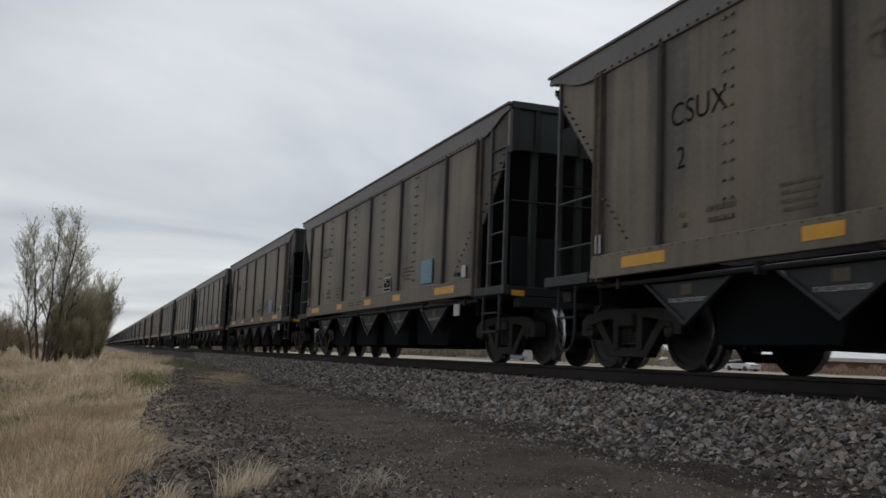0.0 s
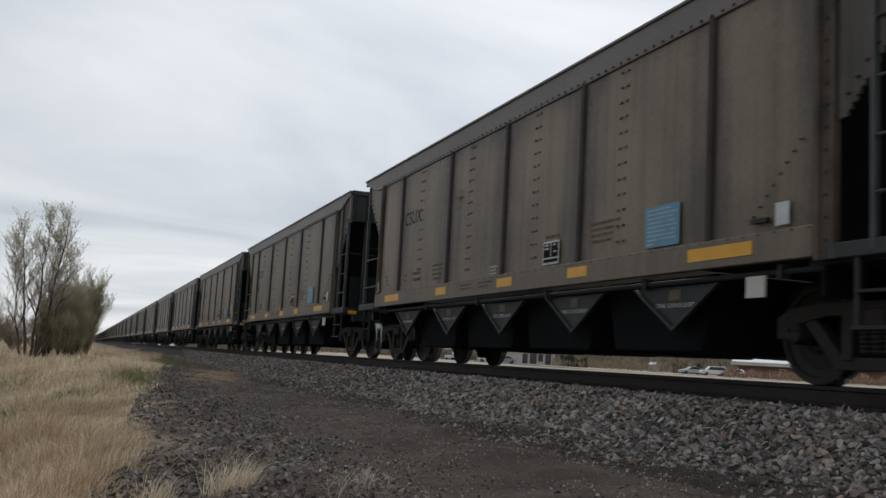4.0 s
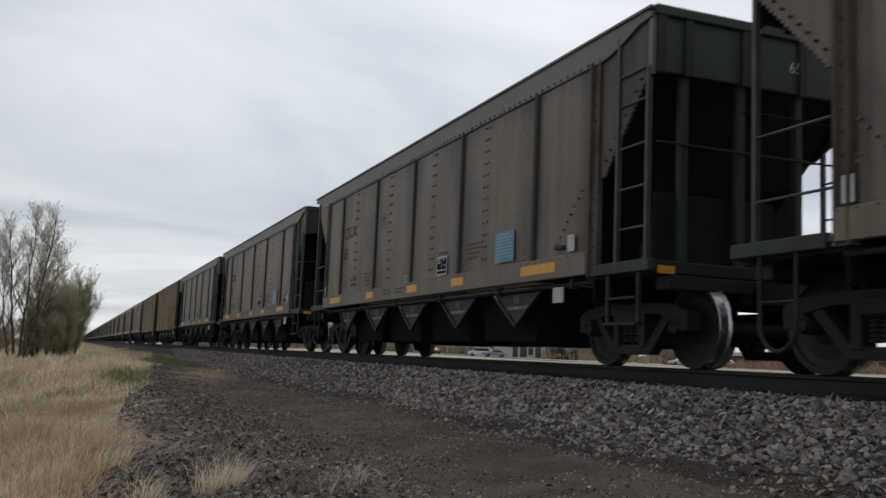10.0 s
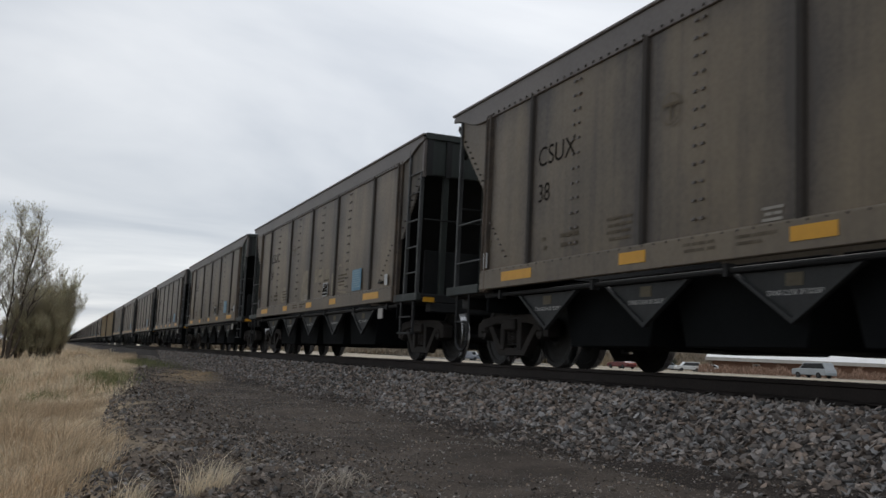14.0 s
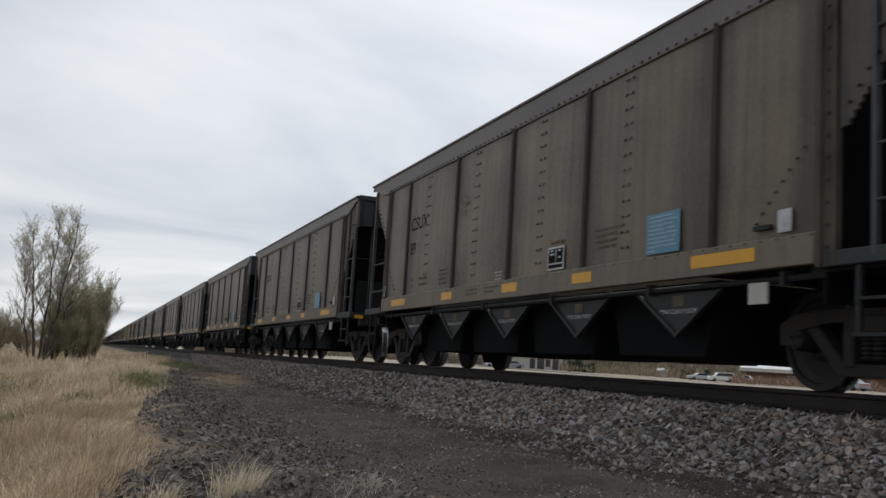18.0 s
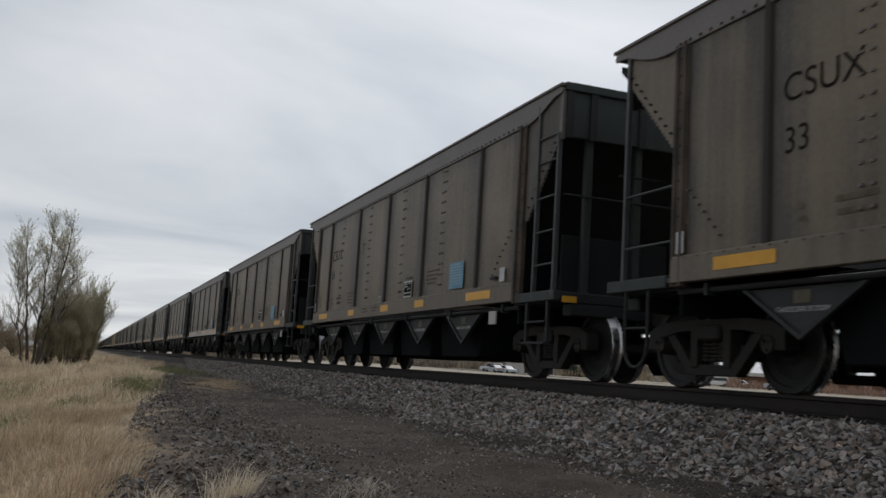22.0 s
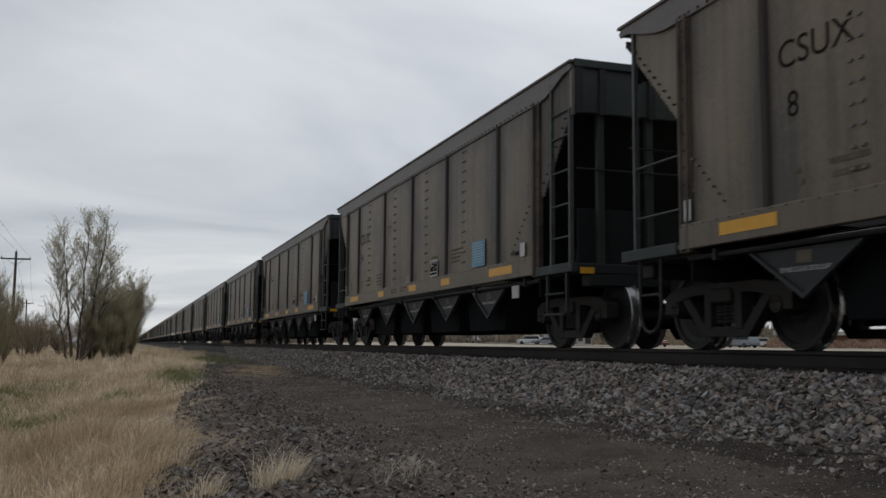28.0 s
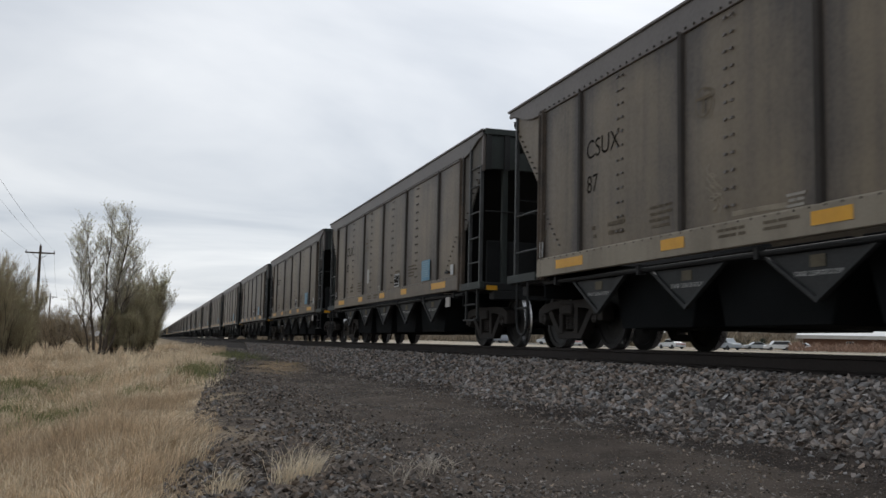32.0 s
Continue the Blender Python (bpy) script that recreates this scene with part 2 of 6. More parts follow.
BUSHTWIG = surface("dark_olive_twigs", (0.39, 0.33, 0.24), (0.24, 0.20, 0.15), 0.9, scale=1.0, bump=0.0, per_island=0.35, thin=0.25)
GREYTWIG = surface("grey_brown_twigs", (0.42, 0.385, 0.32), (0.28, 0.25, 0.20), 0.9, scale=1.0, bump=0.0, per_island=0.3, thin=0.2)
BUD = surface("olive_spring_buds", (0.60, 0.57, 0.38), (0.42, 0.39, 0.25), 0.8, scale=0.8, bump=0.0, per_island=0.3, thin=0.5)
DRYGRASS = surface("dry_straw_grass", (0.70, 0.55, 0.38), (0.37, 0.285, 0.19), 0.85, scale=0.9, grain=5, bump=0.0, per_island=0.45, thin=0.25, amount=0.8)
BROWNGRASS = surface("weathered_brown_grass", (0.60, 0.465, 0.315), (0.33, 0.25, 0.17), 0.85, scale=0.9, grain=5, bump=0.0, per_island=0.4, thin=0.25)
PALEGRASS = surface("bleached_grass", (0.80, 0.69, 0.52), (0.52, 0.42, 0.29), 0.85, scale=0.5, bump=0.0, per_island=0.3, thin=0.25)
WEED = surface("dead_weed_stems", (0.56, 0.50, 0.42), (0.36, 0.31, 0.26), 0.85, scale=4, bump=0.0, per_island=0.25)
GREENGRASS = surface("green_grass", (0.19, 0.205, 0.09), (0.11, 0.12, 0.055), 0.85, scale=0.5, bump=0.0, per_island=0.35, thin=0.3)
POLEWOOD = surface("weathered_pole_wood", (0.105, 0.082, 0.064), (0.055, 0.044, 0.037), 0.9, scale=3, streak=0.5)
CERAMIC = surface("grey_ceramic", (0.22, 0.22, 0.23), (0.15, 0.15, 0.16), 0.3, bump=0.0)
WIRE = surface("dull_wire", (0.22, 0.225, 0.23), (0.15, 0.15, 0.15), 0.6, bump=0.0)
ROOFWHITE = surface("white_metal_roof", (0.624, 0.632, 0.640), (0.496, 0.504, 0.512), 0.5, scale=0.5, bump=0.0)
BRICK = surface("brown_brick_wall", (0.176, 0.100, 0.068), (0.104, 0.060, 0.044), 0.9, scale=0.6, grain=8)
STUCCO = surface("tan_stucco", (0.315, 0.270, 0.203), (0.225, 0.188, 0.143), 0.9, scale=0.6)
TRIM = surface("pale_trim_paint", (0.495, 0.479, 0.446), (0.372, 0.355, 0.330), 0.6, scale=1)
BRUSH = surface("reddish_brown_brush", (0.30, 0.20, 0.15), (0.19, 0.125, 0.095), 0.9, scale=1.0, bump=0.0, per_island=0.4)
EVERGREEN = surface("dark_evergreen", (0.050, 0.062, 0.045), (0.028, 0.034, 0.026), 0.9, scale=1.0, bump=0.0, per_island=0.4)
ASPHALT = surface("grey_asphalt", (0.10, 0.10, 0.10), (0.06, 0.06, 0.06), 0.9, scale=1)
RUBBER = surface("black_rubber", (0.025, 0.025, 0.025), (0.015, 0.015, 0.015), 0.9)
GLASSDARK = surface("dark_car_glass", (0.03, 0.035, 0.04), (0.02, 0.02, 0.022), 0.12, bump=0.0, spec=0.6)
CARPAINT = {k: surface("car_paint_" + k, c, tuple(0.7 * v for v in c), 0.3, bump=0.0, scale=0.5, spec=0.5) for k, c in {
    "maroon": (0.16, 0.03, 0.028), "blue": (0.12, 0.17, 0.25), "silver": (0.42, 0.45, 0.47), "white": (0.74, 0.75, 0.75), "red": (0.55, 0.13, 0.08), "grey": (0.25, 0.27, 0.30)}.items()}


def ground_material():
    """Ballast grey by the track, dark dirt on the lane, straw on the bank and the far field, by place."""
    m = bpy.data.materials.new("trackside_ground")
    m.use_nodes = True
    n, l = m.node_tree.nodes, m.node_tree.links
    b = n["Principled BSDF"]
    b.inputs["Specular IOR Level"].default_value = 0.15
    co = n.new("ShaderNodeTexCoord").outputs["Object"]

    def noisy(sc, detail, rough=0.55):
        t = n.new("ShaderNodeTexNoise")
        t.inputs["Scale"].default_value, t.inputs["Detail"].default_value, t.inputs["Roughness"].default_value = sc, detail, rough
        l.new(co, t.inputs["Vector"])
        return t.outputs["Fac"]

    def calc(op, a, c=0.0, d=0.0):
        k = n.new("ShaderNodeMath")
        k.operation = op
        for i, v in enumerate((a, c, d)):
            if isinstance(v, (int, float)):
                k.inputs[i].default_value = v
            else:
                l.new(v, k.inputs[i])
        return k.outputs[0]

    def ramp01(src, lo, hi):
        r = n.new("ShaderNodeMapRange")
        r.inputs["From Min"].default_value, r.inputs["From Max"].default_value = lo, hi
        l.new(src, r.inputs[0])
        return r.outputs[0]

    def blend(f, a, c):
        k = n.new("ShaderNodeMix")
        k.data_type = "RGBA"
        for i, v in ((6, a), (7, c)):
            if isinstance(v, tuple):
                k.inputs[i].default_value = (*v, 1)
            else:
                l.new(v, k.inputs[i])
        if isinstance(f, float):
            k.inputs[0].default_value = f
        else:
            l.new(f, k.inputs[0])
        return k.outputs[2]

    s = n.new("ShaderNodeSeparateXYZ")
    l.new(co, s.inputs[0])
    X, Y = s.outputs[0], s.outputs[1]
    big, mid, fine, spk = noisy(0.35, 4), noisy(2.5, 5), noisy(28, 4), noisy(75, 2)
    vor = n.new("ShaderNodeTexVoronoi")
    vor.inputs["Scale"].default_value = 16
    l.new(co, vor.inputs["Vector"])
    stone = blend(ramp01(vor.outputs["Distance"], 0.0, 0.55), (0.160, 0.145, 0.130), (0.055, 0.048, 0.045))
    dirt = blend(ramp01(mid, 0.36, 0.64), (0.108, 0.088, 0.073), (0.050, 0.040, 0.033))
    patch = noisy(0.9, 3)
    dirt = blend(calc("MULTIPLY", ramp01(patch, 0.50, 0.62), 0.75), dirt, (0.040, 0.033, 0.028))
    foot = calc("MULTIPLY", ramp01(calc("ABSOLUTE", calc("SUBTRACT", calc("ADD", X, calc("MULTIPLY", patch, 0.8)), 4.25)), 0.55, 0.15), 0.7)
    dirt = blend(foot, dirt, (0.036, 0.029, 0.026))
    dirt = blend(calc("MULTIPLY", ramp01(fine, 0.52, 0.78), 0.6), dirt, (0.147, 0.120, 0.099))
    dirt = blend(calc("MULTIPLY", ramp01(spk, 0.62, 0.70), 0.75), dirt, (0.300, 0.258, 0.220))
    straw = blend(ramp01(mid, 0.35, 0.7), (0.40, 0.315, 0.21), (0.22, 0.165, 0.11))
    straw = blend(ramp01(big, 0.60, 0.68), straw, (0.083, 0.095, 0.042))
    wob = calc("MULTIPLY", calc("SUBTRACT", mid, 0.5), 1.3)
    edge = calc("MULTIPLY_ADD", calc("MINIMUM", Y, 60.0), 0.075, -0.15)
    on_lane = ramp01(calc("SUBTRACT", calc("ADD", X, wob), edge), -0.25, 0.30)
    on_bed = ramp01(calc("ADD", X, calc("MULTIPLY", wob, 0.5)), 4.0, 4.6)
    beyond = ramp01(calc("ADD", X, wob), 10.2, 11.5)
    tuft = calc("MULTIPLY", ramp01(calc("ABSOLUTE", calc("SUBTRACT", Y, 23.0)), 7.0, 2.0), ramp01(calc("ABSOLUTE", calc("SUBTRACT", X, calc("MULTIPLY_ADD", Y, 0.16, -0.75))), 0.9, 0.2))
    dirt = blend(calc("MULTIPLY", calc("MULTIPLY", tuft, ramp01(mid, 0.3, 0.5)), 0.85), dirt, (0.330, 0.235, 0.135))
    col = blend(on_lane, straw, dirt)
    col = blend(on_bed, col, stone)
    field = blend(ramp01(big, 0.4, 0.65), (0.50, 0.445, 0.360), (0.36, 0.295, 0.215))
    col = blend(beyond, col, field)
    l.new(col, b.inputs["Base Color"])
    b.inputs["Roughness"].default_value = 0.95
    bp = n.new("ShaderNodeBump")
    bp.inputs["Strength"].default_value, bp.inputs["Distance"].default_value = 0.7, 0.03
    l.new(calc("ADD", calc("ADD", fine, calc("MULTIPLY", spk, 0.4)), calc("MULTIPLY", mid, 1.5)), bp.inputs["Height"])
    l.new(bp.outputs[0], b.inputs["Normal"])
    return m


GROUND = ground_material()


# ---- mesh tools ----
def set_type(wanted):
    """Letters of the built-in font as meshes in the plane x = 0, read from the -x side; the first letter starts at y = 0."""
    made, curves = {}, {}
    for text, size in wanted:
        cu = bpy.data.curves.new("lettering", "FONT")
        cu.body, cu.size = text, size / 0.7
        curves[text, size] = new("lettering", cu)
    bpy.context.view_layer.update()
    deps = bpy.context.evaluated_depsgraph_get()
    for key, ob in curves.items():
        me = bpy.data.meshes.new_from_object(ob.evaluated_get(deps))
        me.transform(Matrix(((0, 0, -1, 0), (-1, 0, 0, 0), (0, 1, 0, 0), (0, 0, 0, 1))))
        made[key] = me
    for ob in curves.values():
        bpy.data.objects.remove(ob)
    return made


NUMBERS = {0: " 2", 1: "111", 2: "82", 6: "56", 7: "68", 8: "65", 9: "49", 10: "95", 11: "64", 12: "38", 15: "89", 16: " 8", 17: " 3", 18: "16", 19: "33", 20: "67", 21: "99", 23: "54", 24: " 8", 25: "96", 26: "20", 27: "87"}
TYPE = set_type([("CSUX", 0.25), ("CSUX", 0.22), ("254", 0.22), ("261", 0.22), ("STAND CLEAR OF DOORS", 0.045)] + [(t, 0.235) for t in sorted(set(NUMBERS.values()))] + [(t, 0.13) for t in sorted({v.strip() for v in NUMBERS.values()})])


def lettering(text, size):
    return TYPE[text, size].copy()


class Shape:
    """Collects vertices and faces; several simple solids joined into one mesh."""

    def __init__(self):
        self.v, self.f = [], []

    def add(self, verts, faces):
        k = len(self.v)
        self.v += [tuple(p) for p in verts]
        self.f += [tuple(i + k for i in q) for q in faces]
        return self

    def box(self, x0, x1, y0, y1, z0, z1, m=None):
        p = [Vector((x, y, z)) for x in (x0, x1) for y in (y0, y1) for z in (z0, z1)]
        if m is not None:
            p = [m @ q for q in p]
        return self.add(p, [(0, 1, 3, 2), (4, 6, 7, 5), (0, 4, 5, 1), (2, 3, 7, 6), (0, 2, 6, 4), (1, 5, 7, 3)])

    def tube(self, a, b, r, r2=None, seg=8, cap=True):
        a, b = Vector(a), Vector(b)
        r2 = r if r2 is None else r2
        q = (b - a).to_track_quat("Z", "Y")
        ring = [Vector((math.cos(2 * math.pi * i / seg), math.sin(2 * math.pi * i / seg), 0)) for i in range(seg)]
        v = [a + q @ (p * r) for p in ring] + [b + q @ (p * r2) for p in ring]
        f = [(i, (i + 1) % seg, seg + (i + 1) % seg, seg + i) for i in range(seg)]
        if cap:
            f += [tuple(range(seg - 1, -1, -1)), tuple(range(seg, 2 * seg))]
        return self.add(v, f)

    def prism(self, poly, axis, lo, hi):
        """A flat outline pulled along an axis: x takes (y, z), y takes (x, z), z takes (x, y)."""
        n = len(poly)

        def at(p, h):
            return {"x": (h, p[0], p[1]), "y": (p[0], h, p[1]), "z": (p[0], p[1], h)}[axis]

        v = [at(p, lo) for p in poly] + [at(p, hi) for p in poly]
        f = [(i, (i + 1) % n, n + (i + 1) % n, n + i) for i in range(n)] + [tuple(range(n - 1, -1, -1)), tuple(range(n, 2 * n))]
        return self.add(v, f)

    def lathe(self, profile, axis="x", seg=28, at=(0, 0, 0)):
        """A profile of (height, radius) turned round an axis."""
        n = len(profile)
        v, f = [], []
        for i in range(seg):
            a = 2 * math.pi * i / seg
            for h, r in profile:
                c, s = r * math.cos(a), r * math.sin(a)
                p = {"x": (h, c, s), "y": (c, h, s), "z": (c, s, h)}[axis]
                v.append((p[0] + at[0], p[1] + at[1], p[2] + at[2]))
        for i in range(seg):
            for k in range(n - 1):
                j = (i + 1) % seg
                f.append((i * n + k, j * n + k, j * n + k + 1, i * n + k + 1))
        return self.add(v, f)

    def mesh(self, name, material, smooth=False, bevel=0.0):
        me = bpy.data.meshes.new(name)
        me.from_pydata(self.v, [], self.f)
        bm = bmesh.new()
        bm.from_mesh(me)
        bmesh.ops.recalc_face_normals(bm, faces=bm.faces)
        if bevel:
            bmesh.ops.bevel(bm, geom=[e for e in bm.edges if len(e.link_faces) == 2 and e.calc_face_angle(0) > 0.6], offset=bevel, segments=1, affect="EDGES", clamp_overlap=True)
        bm.to_mesh(me)
        bm.free()
        if smooth:
            me.shade_smooth()
        for mt in material if isinstance(material, (list, tuple)) else [material]:
            me.materials.append(mt)
        return me


def part(name, data, parent, label="", at=None, kind=""):
    """Links a mesh as one part under a thing or a part."""
    ob = new(name, data)
    ob.parent = parent
    if at is not None:
        ob.location = at
    return tagged(ob, label, kind=kind)


def thing(name, label, category, group="", data=None, at=(0, 0, 0), kind=""):
    ob = new(name, data)
    if data is None:
        ob.empty_display_size = 0.3
    ob.location = at
    return tagged(ob, label, category, group, kind)


def raw_mesh(name, verts, faces, material):
    """A large mesh from arrays, with no cleaning."""
    me = bpy.data.meshes.new(name)
    verts, faces = np.asarray(verts, dtype=np.float32), np.asarray(faces, dtype=np.int32)
    k = faces.shape[1]
    me.vertices.add(len(verts))
    me.vertices.foreach_set("co", verts.ravel())
    me.loops.add(faces.size)
    me.loops.foreach_set("vertex_index", faces.ravel())
    me.polygons.add(len(faces))
    me.polygons.foreach_set("loop_start", np.arange(0, faces.size, k, dtype=np.int32))
    me.update(calc_edges=True)
    me.shade_flat()
    me.materials.append(material)
    return me


TRACK_X = 7.06          # centre line of the track; the rail tops are at height 0


# ---- ground: one sheet to the horizon ----
def lane_edge(y):
    """Where the gravel of the lane gives way to grass."""
    return -0.15 + 0.075 * np.minimum(y, 60.0)


def ground_height(x, y):
    x, y = np.asarray(x, float), np.asarray(y, float)
    d = np.abs(x - TRACK_X)
    bed = np.interp(d, [0, 1.72, 2.62, 3.3, 6, 14, 45, 90], [-0.215, -0.225, -0.585, -0.60, -0.62, -0.5, -0.12, 0.0])
    e = lane_edge(np.maximum(y, 0))
    bank = np.interp(e - x, [-1.2, -0.7, -0.1, 0.6, 2.2, 6, 40], [-0.60, -0.565, -0.60, -0.74, -0.98, -1.02, -1.0])
    z = np.where(x < e + 1.2, bank, bed)
    z = np.where(x > e + 1.2, bed, z)
    rut = 0.025 * np.exp(-((x - 2.0 - 0.02 * y) / 0.28) ** 2) + 0.025 * np.exp(-((x - 3.55) / 0.3) ** 2)
    z = z - rut * (x < 5) * (x > e)
    rough = 0.022 * np.sin(1.9 * x + 0.35 * y + 1.2) * np.sin(0.8 * y + 0.6 * x) + 0.014 * np.sin(5.3 * x - 1.1 * y) * np.sin(2.7 * y + 1.3 * x) + 0.008 * np.sin(11.0 * x + 4.0) * np.sin(7.1 * y + 2.0 * x)
    z = z + rough * np.clip((TRACK_X - 2.5 - x) / 0.5, 0, 1) * (x > e) * np.clip((60 - y) / 30, 0, 1) * (y > -10)
    away = np.clip((x - 20) / 30, 0, 1)
    z = z + away * (1.5 * np.clip((y - 135) / 160, 0, 1) + np.interp(x, [0, 130, 260, 700, 2000], [0, 0, 0.9, 2.6, 5.0]))
    wav = 0.018 * np.sin(1.7 * x + 0.6 * y) * np.sin(0.9 * y - 1.1 * x) + 0.012 * np.sin(4.1 * x + 2.0) * np.sin(3.3 * y)
    z = z + wav * np.clip((60 - np.hypot(x, y)) / 40, 0, 1) * (d > 1.7)
    hum = 0.11 * np.sin(2.3 * x + 0.8 * y) * np.sin(1.3 * y - 0.7 * x + 1.0) + 0.07 * np.sin(4.6 * x - 1.9 * y) * np.sin(3.1 * y + 2.0) + 0.05 * np.sin(6.3 * x + 3.7 * y + 1.0) * np.sin(5.2 * y - 2.4 * x)
    z = z + hum * np.clip((e - 0.3 - x) / 0.6, 0, 1) * np.clip((70 - y) / 30, 0, 1)
    mound = 0.46 * np.exp(-((x - 0.45) / 1.0) ** 2 - ((y - 24) / 8) ** 2) - 0.26 * np.exp(-((x + 2.2) / 1.3) ** 2 - ((y - 17) / 6) ** 2)
    return z + mound * (x < e + 0.4)


def build_ground():
    def steps(spans):
        out_ = []
        for lo, hi, n in spans:
            out_ += list(np.linspace(lo, hi, n, endpoint=False))
        return np.array(out_ + [spans[-1][1]])

    xs = steps([(-1500, -200, 8), (-200, -40, 12), (-40, -8, 26), (-8, -3, 25), (-3, 6, 100), (6, 9, 12), (9, 14, 15), (14, 60, 24), (60, 250, 16), (250, 1800, 8)])
    ys = steps([(-600, -60, 8), (-60, -4, 16), (-4, 2, 12), (2, 16, 130), (16, 40, 90), (40, 90, 50), (90, 300, 30), (300, 3000, 14)])
    gx, gy = np.meshgrid(xs, ys)
    gz = ground_height(gx, gy)
    v = np.stack([gx.ravel(), gy.ravel(), gz.ravel()], 1)
    nx, ny = len(xs), len(ys)
    i = np.arange(ny - 1)[:, None] * nx + np.arange(nx - 1)[None, :]
    f = np.stack([i, i + 1, i + nx + 1, i + nx], -1).reshape(-1, 4)
    me = raw_mesh("ground", v, f, GROUND)
    me.shade_smooth()
    tagged(new("ground", me), "dark gravel lane, straw-coloured grass bank and dry field", "ground", kind="structure")


build_ground()


# ---- stones: broken pieces lying on the bed, the lane's edge and the lane ----
def stone_field(name, label, xs, ys, size, sink, material, seed, corners=11):
    rng = np.random.default_rng(seed)
    n = len(xs)
    a = rng.uniform(0, 2 * math.pi, n)
    t = rng.normal(0, 0.35, (n, 2))
    zz = ground_height(xs, ys) + size * sink
    which = rng.integers(0, 14, n)
    verts, faces, at = [], [], 0
    for k in range(14):
        bm = bmesh.new()
        box = np.array((1.0, rng.uniform(0.6, 0.95), rng.uniform(0.42, 0.72)))
        for p in rng.uniform(-1, 1, (corners, 3)):
            bm.verts.new(p / max(1.0, np.abs(p).sum() / 1.75) * box)
        hull = bmesh.ops.convex_hull(bm, input=bm.verts)
        bmesh.ops.delete(bm, geom=list({g for g in hull["geom_interior"]}), context="VERTS")
        bmesh.ops.triangulate(bm, faces=bm.faces)
        bm.verts.index_update()
        base = np.array([v.co[:] for v in bm.verts])
        tri = np.array([[v.index for v in f.verts] for f in bm.faces])
        bm.free()
        m = which == k
        pts = base[None] * size[m][:, None, None]
        c, s = np.cos(a[m])[:, None], np.sin(a[m])[:, None]
        x = pts[:, :, 0] * c - pts[:, :, 1] * s
        y = pts[:, :, 0] * s + pts[:, :, 1] * c
        z = pts[:, :, 2] + x * t[m][:, :1] + y * t[m][:, 1:]
        verts.append(np.stack([x + xs[m][:, None], y + ys[m][:, None], z + zz[m][:, None]], -1).reshape(-1, 3))
        faces.append((tri[None] + (at + np.arange(m.sum()) * len(base))[:, None, None]).reshape(-1, 3))
        at += m.sum() * len(base)
    return tagged(new(name, raw_mesh(name, np.concatenate(verts), np.concatenate(faces), material)), label, "gravel", kind="stuff")


